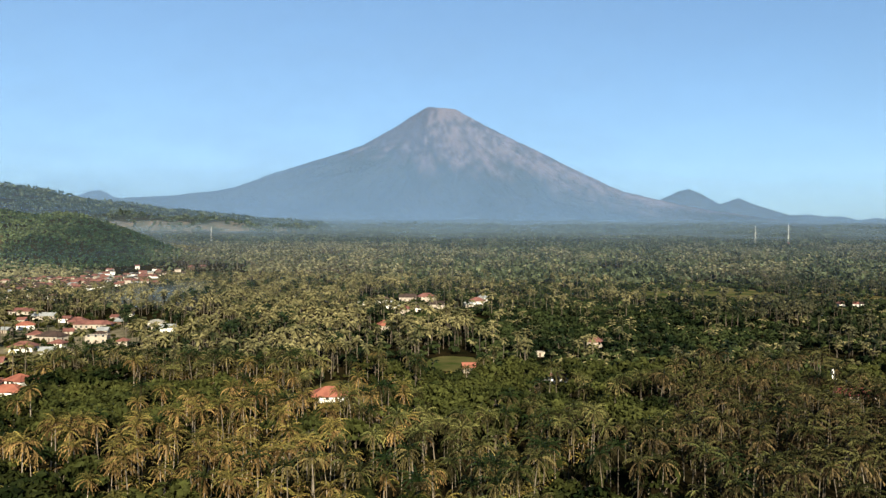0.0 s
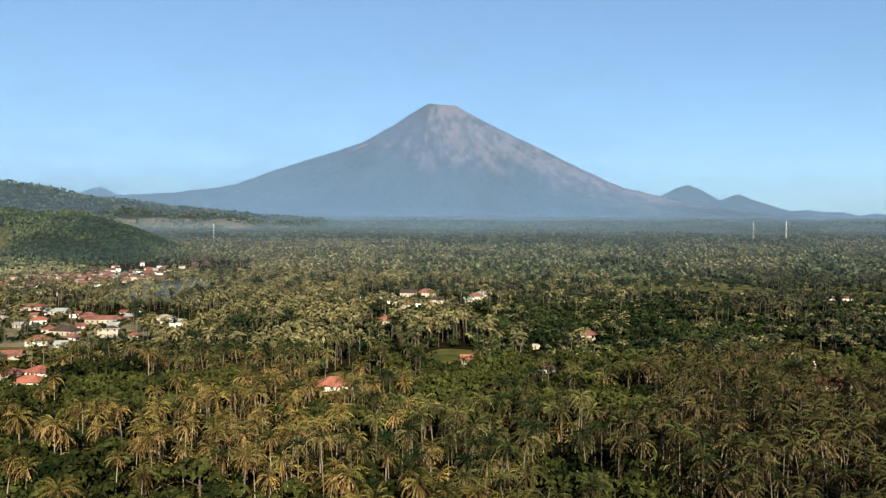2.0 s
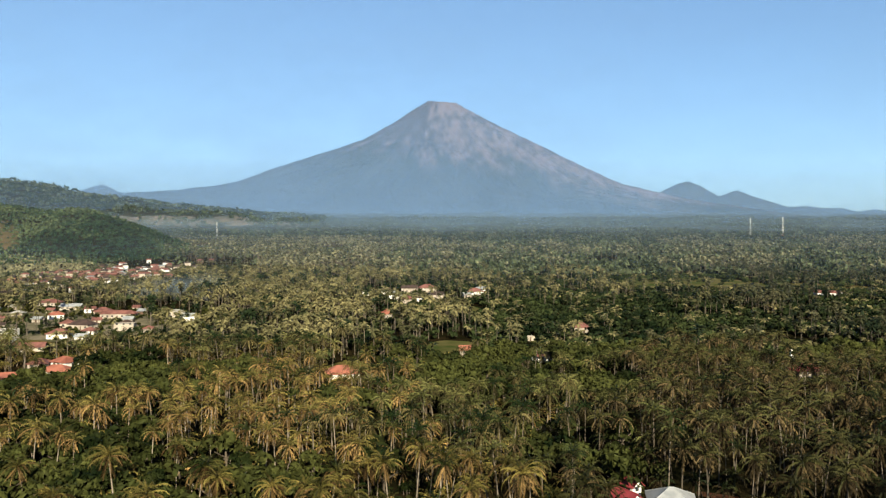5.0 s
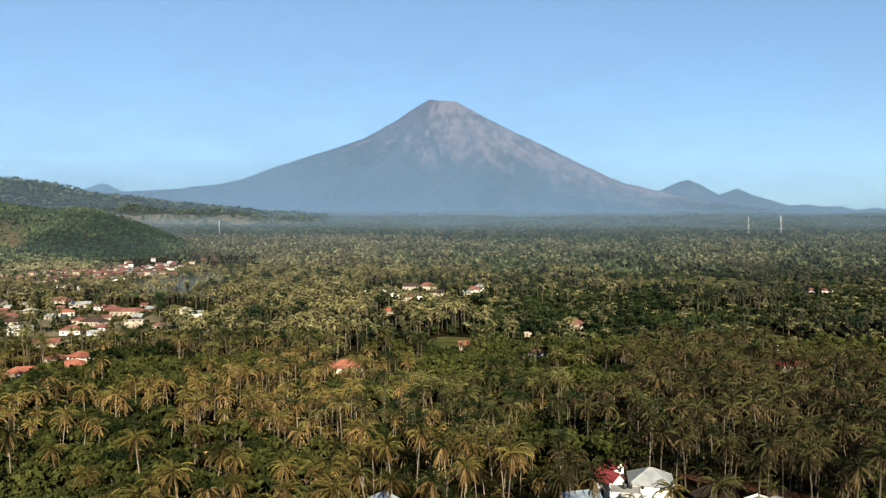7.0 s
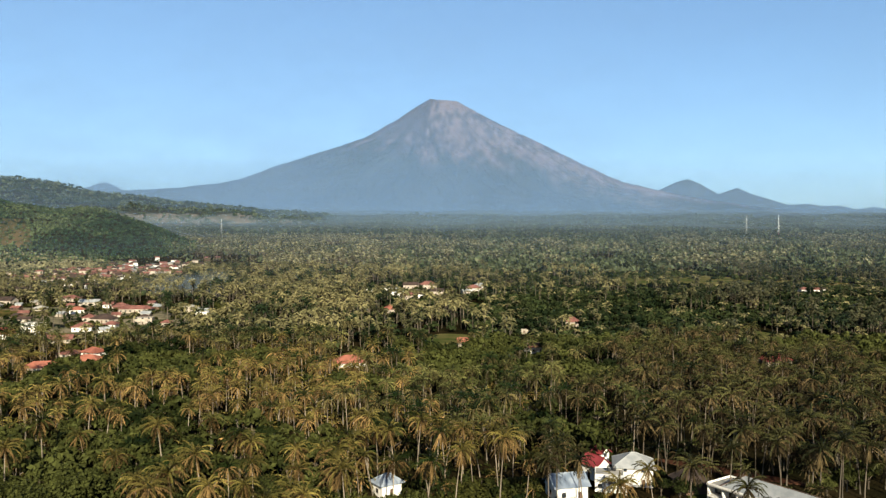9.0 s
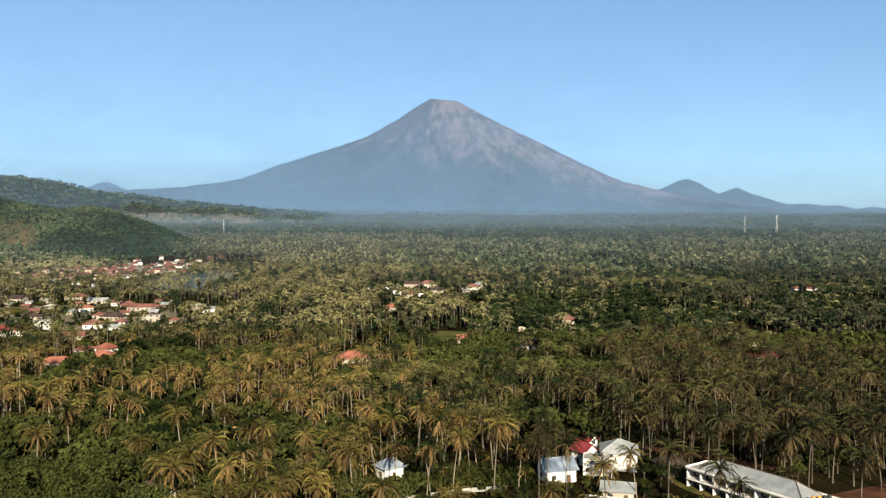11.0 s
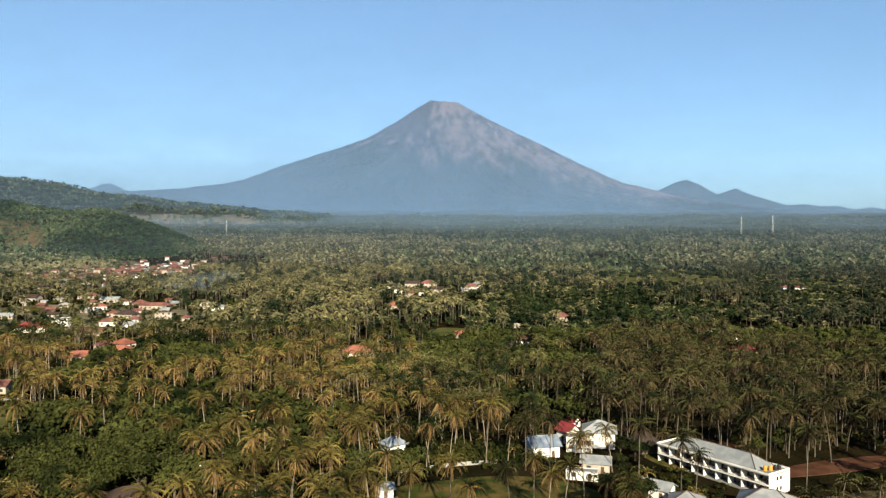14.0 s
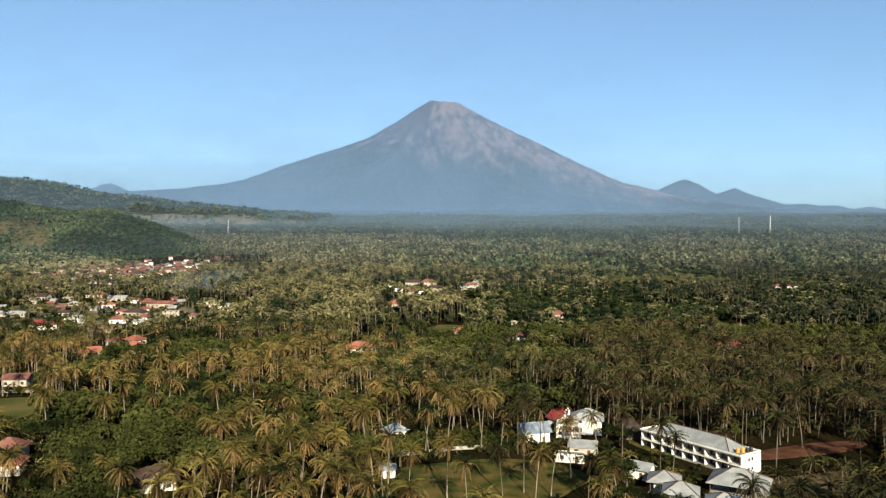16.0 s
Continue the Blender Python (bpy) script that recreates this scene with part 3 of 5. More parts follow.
def house(x, y, turn, w, d, h, roof, roof_mat, wall_mat, label, rise=None, over=0.7, detail=2, free=25, group="", category="house", name="house"):
    z = float(land(x, y))
    e = empty(name, pose(x, y, z, 0, 0, turn), label, category, group)
    rise = rise or min(w, d) * 0.30
    wl = part("wall", walls(w, d, h, rise * 0.92 if roof == "gable" else 0), wall_mat, e)
    if roof == "flat":
        part("roof", Shape().box(-w / 2 + 0.2, w / 2 - 0.2, -d / 2 + 0.2, d / 2 - 0.2, h - 0.5, h - 0.2), roof_mat, e)
    else:
        s, c = hip_roof(w, d, h, rise, over) if roof == "hip" else gable_roof(w, d, h, rise, over)
        r = part("roof", s, roof_mat, e)
        part("ridge_cap", c, roof_mat, r)
    floors = max(1, round(h / 3.2))
    if detail:
        n = max(1, int(w / 3.4))
        for fl in range(floors):
            for k in range(n):
                if fl == 0 and k == n // 2:
                    continue
                window(e, (k + 0.5) * w / n - w / 2, 0.9 + fl * 3.1, 1.3, 1.3, -d / 2, -1)
            if detail > 1:
                for sgn in (-1, 1):
                    window(e, 0, 0.9 + fl * 3.1, 1.2, 1.2, sgn * w / 2, sgn, "y")
        k = n // 2
        cx = (k + 0.5) * w / n - w / 2
        part("door", Shape().box(cx - 0.5, cx + 0.5, -d / 2 - 0.05, -d / 2 + 0.02, 0, 2.1), TIMBER, e)
    KEEP.append((x, y, max(w, d) * 0.54 + 1.0, free))
    return e


RED_L = "white-walled house with a red clay-tile hip roof"
ORANGE_L = "white-walled house with a bright orange tile roof"
# houses among the palms
house(-49.8, 431, 12, 15, 10, 2.4, "hip", TILE_ORANGE, WHITE, ORANGE_L + " in the palm grove", 3.2, 1.0, free=36)
house(-43, 634, 30, 9, 8, 3.6, "hip", TILE_ORANGE, CREAM, "small house with an orange tile roof behind palms", 3.2, free=50)
house(90, 567, -15, 10, 8, 3.4, "hip", TILE_RED, CREAM, "small red-roofed house half hidden by trees", 3.0, free=45)
house(50.6, 467, 20, 9, 7, 3.2, "gable", TILE_RED, WHITE, "low house with a weathered red roof", 2.4, free=46)
house(12, 488, 5, 9, 6, 2.6, "gable", TILE_ORANGE, CREAM, "long low cream house with an orange roof beside a field", 2.2, free=36)
house(52, 532, 0, 5.5, 4, 2.8, "flat", CONCRETE, CREAM, "small flat-roofed cream building in the trees", free=40)
house(171, 431, 8, 13, 9, 3.2, "hip", CRIMSON, CREAM, "house with a wide crimson roof under palms", 2.8, 1.2, free=30)
house(202, 447, -20, 9, 7, 3.0, "hip", CRIMSON, CREAM, "small house with a crimson hip roof", 2.6, free=24)
house(366, 790, 4, 9, 8, 3.2, "hip", TILE_RED, WHITE, "small white house with a red-brown roof by a clearing", 2.4, free=60)
house(380, 794, -10, 6, 6, 3.0, "gable", TILE_RED, WHITE, "small white outbuilding with a red-brown roof", 1.8, free=60)
house(389, 797, 8, 7, 6, 3.0, "hip", TILE_BROWN, WHITE, "small white house with a dark brown roof", 1.8, free=60)
house(-16.6, 248.5, 35, 6, 5, 3.4, "hip", ROOF_BLUE, WHITE, "small white pavilion with a pale blue sheet roof", 2.2, free=28)
house(-16.3, 211, 10, 4.2, 4, 2.7, "hip", ROOF_BLUE, WHITE, "small white hut with a blue-grey roof on the lawn", 1.2, free=6)
house(-81, 201.5, 22, 12, 9, 3.0, "hip", TILE_BROWN, WHITE, "white bungalow with a dark brown tile roof", 3.0, 1.0, free=34)
house(-74, 225, -30, 9, 8, 3.2, "gable", TILE_BROWN, WHITE, "white bungalow with a brown gable roof", 3.2, 0.9, free=8)
house(-129, 214, 15, 8, 7, 3.4, "hip", TILE_ORANGE, WHITE, ORANGE_L + " by the banana plants", 2.6, free=60)
house(-136, 226, 10, 9, 8, 4.4, "hip", TILE_RED, WHITE, "white house with a dark red tile roof", 2.8, free=50)
house(-198, 336, 5, 11, 7, 3.4, "gable", TILE_RED, CREAM, "cream farm building with a rusty red roof by a field", 2.2, free=40)

# village at the foot of the hill, its nearer part
VILLAGE = [
    (-244, 545, 8, 15, 11, 4.2, "hip", "r", "w"), (-249, 585, -12, 18, 12, 4.4, "hip", "b", "c"), (-201, 416, 12, 19, 10, 3.6, "hip", "o", "c"),
    (-194, 455, -20, 12, 10, 3.8, "hip", "o", "w"), (-284, 516, 4, 24, 12, 5.0, "hip", "k", "w"), (-278, 545, 0, 14, 12, 7.6, "flat", "g", "w"),
    (-236, 500, 18, 16, 9, 3.4, "gable", "r", "c"), (-246, 634, 3, 30, 9, 4.6, "hip", "r", "c"), (-217, 578, 10, 15, 10, 6.6, "flat", "g", "c"),
]
CODE = {"r": TILE_RED, "o": TILE_ORANGE, "b": TILE_BROWN, "g": CONCRETE, "k": CRIMSON, "w": WHITE, "c": CREAM, "d": TIMBER, "e": ROOF_GREY}
WALLS = {"w": "white", "c": "cream", "d": "timber"}
WORD = {"r": "red clay-tile", "o": "orange tile", "b": "brown tile", "g": "grey flat", "k": "crimson", "e": "pale grey"}
VILLAGE_2 = [
    (-201, 632, 0, 13, 8, 6.4, "flat", "g", "c"), (-186, 612, 14, 11, 8, 6.0, "gable", "e", "w"), (-344, 578, 0, 26, 8, 3.6, "gable", "e", "c"),
    (-293, 633, 25, 13, 9, 4.0, "hip", "o", "w"), (-225, 535, 5, 8, 7, 3.2, "gable", "e", "w"), (-262, 590, 15, 10, 9, 4.0, "hip", "r", "c"),
    (-310, 690, 0, 20, 9, 4.0, "gable", "e", "c"), (-345, 720, 8, 22, 10, 4.2, "hip", "r", "c"), (-390, 700, -8, 20, 12, 5.0, "gable", "b", "c"),
]
VILLAGE_4 = []
rng = np.random.default_rng(9)
while len(VILLAGE_4) < 30:
    x, y = rng.uniform(-430, -190), rng.uniform(500, 720)
    if ((x + 300) / 135) ** 2 + ((y - 610) / 110) ** 2 < 1 and all(math.hypot(x - q[0], y - q[1]) > 0.5 * q[3] + 8 for q in VILLAGE + VILLAGE_2 + VILLAGE_4):
        VILLAGE_4.append((x, y, rng.uniform(-25, 25), rng.uniform(6, 10), rng.uniform(5, 7.5), rng.choice([3.2, 3.6, 4.2]), rng.choice(["hip", "gable"]), rng.choice(["r", "r", "b", "e", "g", "r"]), rng.choice(["w", "c", "c", "d", "d"])))
VILLAGE_3 = [
    (-187, 434, 5, 15, 10, 3.6, "hip", "o", "w"), (-205, 452, 5, 11, 9, 3.4, "hip", "r", "c"), (-232, 560, 0, 9, 8, 3.6, "hip", "r", "w"),
    (-420, 640, 0, 16, 10, 4.0, "hip", "r", "c"), (-365, 545, 5, 18, 9, 4.0, "hip", "b", "c"), (-268, 655, 10, 14, 10, 4.4, "hip", "r", "c"),
]
for k, (x, y, turn, w, d, h, kind, rf, wl) in enumerate(VILLAGE + VILLAGE_3 + VILLAGE_2 + VILLAGE_4):
    house(x, y, turn, w * 0.84, d * 0.84, h * 0.74, kind, CODE[rf], CODE[wl], f"{WALLS[wl]} village house with a {WORD[rf]} roof", free=46 if 1 < k < 4 or k in (9, 10) else 64 if k < 15 else 26 if k < 24 else 14, group="village houses")

# hamlet in the middle of the grove
HAMLET = [
    (-48, 775, 10, 14, 10, 4.4, "hip", "e", "w"), (-35, 838, -8, 16, 10, 4.4, "gable", "b", "c"), (-17, 838, 12, 17, 11, 5.0, "hip", "r", "c"),
    (-34, 742, 4, 14, 10, 4.0, "hip", "r", "c"), (-6, 778, -10, 12, 9, 4.2, "gable", "b", "c"), (31, 802, 8, 15, 11, 4.6, "hip", "r", "w"),
    (-67, 776, 0, 8, 8, 4.0, "flat", "g", "c"), (-43, 760, 15, 8, 7, 4.2, "gable", "e", "w"), (-24, 756, -12, 8, 6, 3.6, "hip", "b", "w"), (22, 784, 20, 7, 6, 3.6, "gable", "e", "c"), (-76, 792, 0, 6, 5, 4.0, "flat", "g", "w"), (-56, 800, 20, 12, 9, 5.4, "hip", "b", "w"), (38, 826, 0, 12, 9, 5.0, "hip", "e", "w"),
]
for x, y, turn, w, d, h, kind, rf, wl in HAMLET:
    house(x, y, turn, w, d, h, kind, CODE[rf], CODE[wl], f"{'white' if wl == 'w' else 'cream'} hamlet house with a {WORD[rf]} roof", free=46, group="hamlet houses", detail=1)

# crowded village under the hill
rng = np.random.default_rng(5)
spots = [(-415, 1188), (-396, 1211), (-393, 1262), (-388, 1305), (-430, 1215)]
while len(spots) < 135:
    k = len(spots)
    x, y = (rng.normal(-482, 40), rng.normal(985, 42)) if k < 60 else (rng.normal(-425, 34), rng.normal(1045, 62)) if k < 122 else (rng.uniform(-480, -330), rng.uniform(800, 950))
    if all(math.hypot(x - a, y - b) > 9.5 for a, b in spots):
        spots.append((x, y))
for k, (x, y) in enumerate(spots):
    rf = rng.choice(["r", "r", "r", "b", "b"] if k < 60 else ["r", "r", "b", "e", "b"])
    wl = rng.choice(["c", "c", "d", "d"] if 4 < k < 60 else ["w", "c", "c", "d"])
    house(x, y, rng.uniform(-30, 30), rng.uniform(6, 10), rng.uniform(5, 7.5), rng.choice([2.6, 3.0, 4.6]), rng.choice(["hip", "gable"]), CODE[rf], CODE[wl],
          f"{WALLS[wl]} village house with a {WORD[rf]} roof", detail=0, free=7, group="village houses")


def tank(x, y, z, material, label):
    e = empty("water_tank", pose(x, y, z), label, "water tank")
    b = part("body", Shape().lathe(0, 0, [(0.5, 0), (0.55, 0.06), (0.55, 0.5), (0.58, 0.55), (0.55, 0.6), (0.55, 1.05), (0.45, 1.25), (0.2, 1.33)], 14), material, e)
    part("lid", Shape().lathe(0, 0, [(0.22, 1.32), (0.22, 1.4), (0.1, 1.43)], 10), material, b)


def hotel():
    """Two storeys of rooms behind open galleries, with a grey hip roof inside a white parapet."""
    w, d, h, n = 37.4, 9.5, 5.4, 9
    cx, cy, turn = 80.4, 228.0, -56.5
    z = float(land(cx, cy))
    e = empty("hotel", pose(cx, cy, z, 0, 0, turn), "long white two-storey hotel with galleries and a grey hip roof", "building")
    s = Shape().box(-w / 2, w / 2, d / 2 - 0.25, d / 2, -0.6, h)
    s.box(-w / 2, w / 2, -d / 2 + 2.5, -d / 2 + 2.7, -0.6, h)
    part("wall", s, WHITE, e)
    for sgn in (-1, 1):
        part("end_wall", Shape().box(sgn * (w / 2 - 0.15) - 0.15, sgn * (w / 2 - 0.15) + 0.15, -d / 2, d / 2 - 0.25, -0.6, h), WHITE, e)
        for k, fl in ((0, 0.9), (1, 3.75)):
            for yy in (-1.2, 0.4):
                if sgn > 0:
                    window(e, yy, fl, 0.8, 1.0, w / 2, 1, "y")
    part("gallery_floor", Shape().box(-w / 2 + 0.3, w / 2 - 0.3, -d / 2 - 0.5, -d / 2 + 2.5, 2.65, 2.95), WHITE, e)
    part("ground_slab", Shape().box(-w / 2 - 0.6, w / 2 + 0.6, -d / 2 - 0.8, -d / 2 + 2.5, -0.5, 0.15), CONCRETE, e)
    part("roof_slab", Shape().box(-w / 2, w / 2, -d / 2 - 0.5, d / 2, h, h + 0.3), CONCRETE, e)
    for a, b, c, q in ((-w / 2, w / 2, -d / 2 - 0.5, -d / 2 - 0.3), (-w / 2, w / 2, d / 2 - 0.2, d / 2), (-w / 2, -w / 2 + 0.2, -d / 2 - 0.3, d / 2 - 0.2), (w / 2 - 0.2, w / 2, -d / 2 - 0.3, d / 2 - 0.2)):
        part("parapet", Shape().box(a, b, c, q, h + 0.3, h + 0.75), WHITE, e)
    bay = (w - 0.6) / n
    for k in range(n + 1):
        x = -w / 2 + 0.3 + k * bay
        if 0 < k < n:
            part("divider", Shape().box(x - 0.12, x + 0.12, -d / 2 - 0.05, -d / 2 + 2.5, 0.15, 2.65).box(x - 0.12, x + 0.12, -d / 2 - 0.05, -d / 2 + 2.5, 2.95, h), WHITE, e)
    for k in range(n):
        x = -w / 2 + 0.3 + (k + 0.5) * bay
        for fl in (0.15, 2.95):
            y = -d / 2 + 2.5
            dr = part("balcony_door", Shape().box(x - 1.9, x + 1.9, y - 0.08, y + 0.01, fl, fl + 0.08).box(x - 1.9, x + 1.9, y - 0.08, y + 0.01, fl + 2.3, fl + 2.4)
                      .box(x - 1.9, x - 1.8, y - 0.08, y + 0.01, fl + 0.08, fl + 2.3).box(x + 1.8, x + 1.9, y - 0.08, y + 0.01, fl + 0.08, fl + 2.3), TIMBER, e)
            for sgn in (-1, 1):
                part("pane", Shape().box(x + sgn * 0.92 - 0.86, x + sgn * 0.92 + 0.86, y - 0.04, y - 0.005, fl + 0.08, fl + 2.3), GLASS, dr)
        rail = Shape().box(x - bay / 2 + 0.12, x + bay / 2 - 0.12, -d / 2 - 0.48, -d / 2 - 0.40, 3.85, 3.93)
        for j in range(9):
            rx = x - bay / 2 + 0.3 + j * (bay - 0.6) / 8
            rail.box(rx - 0.02, rx + 0.02, -d / 2 - 0.46, -d / 2 - 0.42, 2.95, 3.85)
        part("railing", rail, TIMBER, e)
    s, c = hip_roof(w - 8.2, d - 1.4, h + 0.4, 3.0, 0.2)
    s.v = [(x - 0.6, y + 0.1, q) for x, y, q in s.v]
    c.v = [(x - 0.6, y + 0.1, q) for x, y, q in c.v]
    r = part("roof", s, ROOF_GREY, e)
    part("ridge_cap", c, TIMBER, r, "dark ridge capping")
    m = pose(cx, cy, z, 0, 0, turn)
    for x, y, mat_, label in ((w / 2 - 3.1, -2.0, TANK_ORANGE, "orange plastic water tank on the hotel roof"), (w / 2 - 2.4, -0.6, TANK_ORANGE, "orange plastic water tank on the hotel roof"),
                              (w / 2 - 1.9, 0.9, TANK_BLACK, "black plastic water tank on the hotel roof"), (w / 2 - 1.6, 2.2, TANK_BLACK, "black plastic water tank on the hotel roof")):
        p = m @ Vector((x, y, h + 0.3))
        tank(p.x, p.y, p.z, mat_, label)
    for u in (-13, 0, 13):
        p = m @ Vector((u, 0, 0))
        KEEP.append((p.x, p.y, 9.5, 20))


hotel()


def pavilion(x, y, turn, w, d, h, rise, label, airy=False):
    z = float(land(x, y))
    e = empty("pavilion", pose(x, y, z, 0, 0, turn), label, "pavilion", "grey-roofed pavilions")
    part("plinth", Shape().box(-w / 2 - 0.3, w / 2 + 0.3, -d / 2 - 0.3, d / 2 + 0.3, -0.5, 0.2), CONCRETE, e)
    if airy:
        part("counter", Shape().box(-w / 4, w / 4, d / 2 - 2.2, d / 2 - 1.6, 0.2, 1.2), TIMBER, e)
        part("beam", Shape().box(-w / 2, w / 2, -d / 2 + 0.1, -d / 2 + 0.3, h - 0.4, h - 0.12), TIMBER, e)
    else:
        part("wall", walls(w - 2.2, d - 2.2, h), WHITE, e)
    for sx in (-1, 0, 1) if airy else (-1, 1):
        for sy in (-1, 1):
            part("post", Shape().lathe(sx * (w / 2 - 0.2), sy * (d / 2 - 0.2), [(0.13, 0.2), (0.12, h - 0.1)], 8), TIMBER, e)
    s, c = hip_roof(w, d, h, rise, 0.8)
    r = part("roof", s, ROOF_GREY, e)
    part("ridge_cap", c, TIMBER, r, "dark ridge capping")
    if not airy:
        window(e, 0, 0.9, 1.4, 1.3, -d / 2 + 1.1, -1)
        part("door", Shape().box(1.0, 1.9, -d / 2 + 1.04, -d / 2 + 1.12, 0.2, 2.3), TIMBER, e)
    KEEP.append((x, y, w * 0.62 + 1, 42))


pavilion(61.0, 199.0, -20, 7.5, 7.0, 3.2, 2.3, "square white pavilion with a pale grey hip roof")
pavilion(62.5, 189.6, -20, 8.0, 7.0, 3.2, 2.4, "square white pavilion with a pale grey hip roof")
pavilion(80.8, 196.6, -30, 14.0, 10.5, 3.4, 3.4, "large open pavilion with a broad grey hip roof", True)
pavilion(71.0, 181.6, -20, 8.0, 7.0, 3.0, 2.3, "square white pavilion with a pale grey hip roof")
house(56.8, 210.5, -38, 8, 5, 3.0, "gable", ROOF_GREY, WHITE, "low white outbuilding with a pale sheet roof", 1.6, free=18)

# the white villa and its neighbours
house(51.6, 258, -12, 10, 9, 5.2, "hip", ROOF_GREY, WHITE, "two-storey white villa with a pale grey hip roof", 3.0, 0.8, free=30)
annexe = house(43.6, 252.5, -12, 7.6, 6.5, 4.8, "flat", CONCRETE, WHITE, "flat-roofed white annexe with a terrace", free=30, detail=0)
part("terrace_floor", Shape().box(-1.0, 4.4, -5.4, -3.25, 2.1, 2.35), WHITE, annexe)
part("terrace_roof", Shape().box(-1.2, 4.6, -5.6, -3.25, 4.5, 4.8), WHITE, annexe)
for px_ in (-0.9, 1.7, 4.3):
    part("post", Shape().box(px_ - 0.12, px_ + 0.12, -5.35, -5.1, -0.4, 4.5), WHITE, annexe)
part("balustrade", Shape().box(-0.78, 1.58, -5.3, -5.2, 3.1, 3.2).box(1.82, 4.18, -5.3, -5.2, 3.1, 3.2).box(0.3, 0.4, -5.3, -5.2, 2.35, 3.1).box(2.9, 3.0, -5.3, -5.2, 2.35, 3.1), TIMBER, annexe)
terrace_door = part("terrace_door", Shape().box(-0.5, 3.9, -3.32, -3.24, 2.35, 2.45).box(-0.5, 3.9, -3.32, -3.24, 4.25, 4.35), TIMBER, annexe)
for k in range(3):
    part("pane", Shape().box(-0.45 + 1.47 * k, 0.95 + 1.47 * k, -3.30, -3.255, 2.45, 4.25), GLASS, terrace_door)
window(annexe, -2.4, 1.0, 1.2, 1.2, -3.25, -1)
house(41.8, 261.5, -58, 6.0, 5.0, 4.0, "gable", CRIMSON, WHITE, "white house with a steep crimson roof", 2.4, free=30)
house(45.0, 268.5, -58, 3.2, 3.0, 5.2, "gable", CRIMSON, WHITE, "slim white tower house with a crimson gable roof", 1.8, free=20)
house(31, 247, 14, 9, 7, 3.6, "gable", ROOF_BLUE, WHITE, "white house with a blue sheet roof behind palms", 2.6, free=8)
house(39.5, 225, -15, 9, 4, 2.6, "flat", CONCRETE, WHITE, "low white flat-roofed service building", free=10)
house(45, 232, -15, 8, 6, 3.0, "gable", ROOF_GREY, CREAM, "small cream building with a pale sheet roof", 1.5, free=10)
house(65.2, 251, 10, 7, 7, 3.0, "hip", THATCH, TIMBER, "dark hut with a brown thatched roof", 3.6, 0.8, free=22, category="hut", name="hut")
for dx, dy in ((0.0, 0.0), (1.5, 0.4)):
    tank(43.6 + dx, 253.0 + dy, float(land(43.6, 252.5)) + 4.6, TANK_BLACK, "black plastic water tank on a flat roof")


def garden_wall(pts, label):
    s = Shape()
    for (x0, y0), (x1, y1) in zip(pts, pts[1:]):
        t = Vector((x1 - x0, y1 - y0, 0)).normalized()
        q = Vector((-t.y, t.x, 0)) * 0.12
        z = float(land(x0, y0)) - 0.3
        c = [Vector((x0, y0, z)) - q, Vector((x1, y1, z)) - q, Vector((x1, y1, z)) + q, Vector((x0, y0, z)) + q]
        s.poly(c + [p + Vector((0, 0, 1.5)) for p in c], [(0, 3, 2, 1), (4, 5, 6, 7), (0, 1, 5, 4), (1, 2, 6, 5), (2, 3, 7, 6), (3, 0, 4, 7)])
    tagged(new("garden_wall", s.mesh("garden_wall", CONCRETE)), label, "wall")


garden_wall([(-25, 226.5), (-16, 229), (-8, 231.5), (3, 236), (16, 238.5)], "low pale plastered wall behind the lawn")
garden_wall([(-222, 322), (-200, 321), (-176, 320)], "low pale plastered wall at the back of a field")


def mast(x, y, h, label, painted):
    """A lattice radio mast with three tapering legs, rings and braces."""
    z = float(land(x, y))
    e = empty("radio_mast", pose(x, y, z), label, "radio mast")
    n = 8
    for k in range(n):
        z0, z1 = h * k / n, h * (k + 1) / n
        r0, r1 = 2.6 - 1.9 * k / n, 2.6 - 1.9 * (k + 1) / n
        s = Shape()
        c0 = [Vector((r0 * math.cos(a), r0 * math.sin(a), z0)) for a in (0.5, 2.6, 4.7)]
        c1 = [Vector((r1 * math.cos(a), r1 * math.sin(a), z1)) for a in (0.5, 2.6, 4.7)]
        for i in range(3):
            j = (i + 1) % 3
            s.tube([c0[i], c1[i]], [0.17, 0.17], 4).tube([c0[i], c1[j]], [0.09, 0.09], 4).tube([c1[i], c1[j]], [0.09, 0.09], 4)
        part("section", s, RED_PAINT if painted and k < 2 else WHITE if painted else METAL, e)
    part("antenna", Shape().lathe(0, 0, [(0.5, h - 3), (0.5, h + 1), (0.12, h + 1.1), (0.1, h + 4)], 8), METAL, e)


mast(932, 2059, 62, "white and red lattice radio mast above the forest", True)
mast(844, 2061, 60, "grey lattice radio mast above the forest", False)
mast(-585, 1970, 50, "pale lattice radio mast in front of misty slopes", False)

# small white shrine tower
sz = float(land(184.0, 471.5))
shrine = empty("shrine", pose(184.0, 471.5, sz), "small white tapering shrine on the grass", "shrine")
part("base", Shape().box(-1.2, 1.2, -1.2, 1.2, -0.4, 0.8), WHITE, shrine)
part("tower", Shape().poly([(-0.9, -0.9, 0.8), (0.9, -0.9, 0.8), (0.9, 0.9, 0.8), (-0.9, 0.9, 0.8), (-0.5, -0.5, 4.2), (0.5, -0.5, 4.2), (0.5, 0.5, 4.2), (-0.5, 0.5, 4.2), (0, 0, 5.6)],
     [(0, 1, 5, 4), (1, 2, 6, 5), (2, 3, 7, 6), (3, 0, 4, 7), (4, 5, 8), (5, 6, 8), (6, 7, 8), (7, 4, 8)]), WHITE, shrine)
KEEP.append((184.0, 471.5, 4, 34))
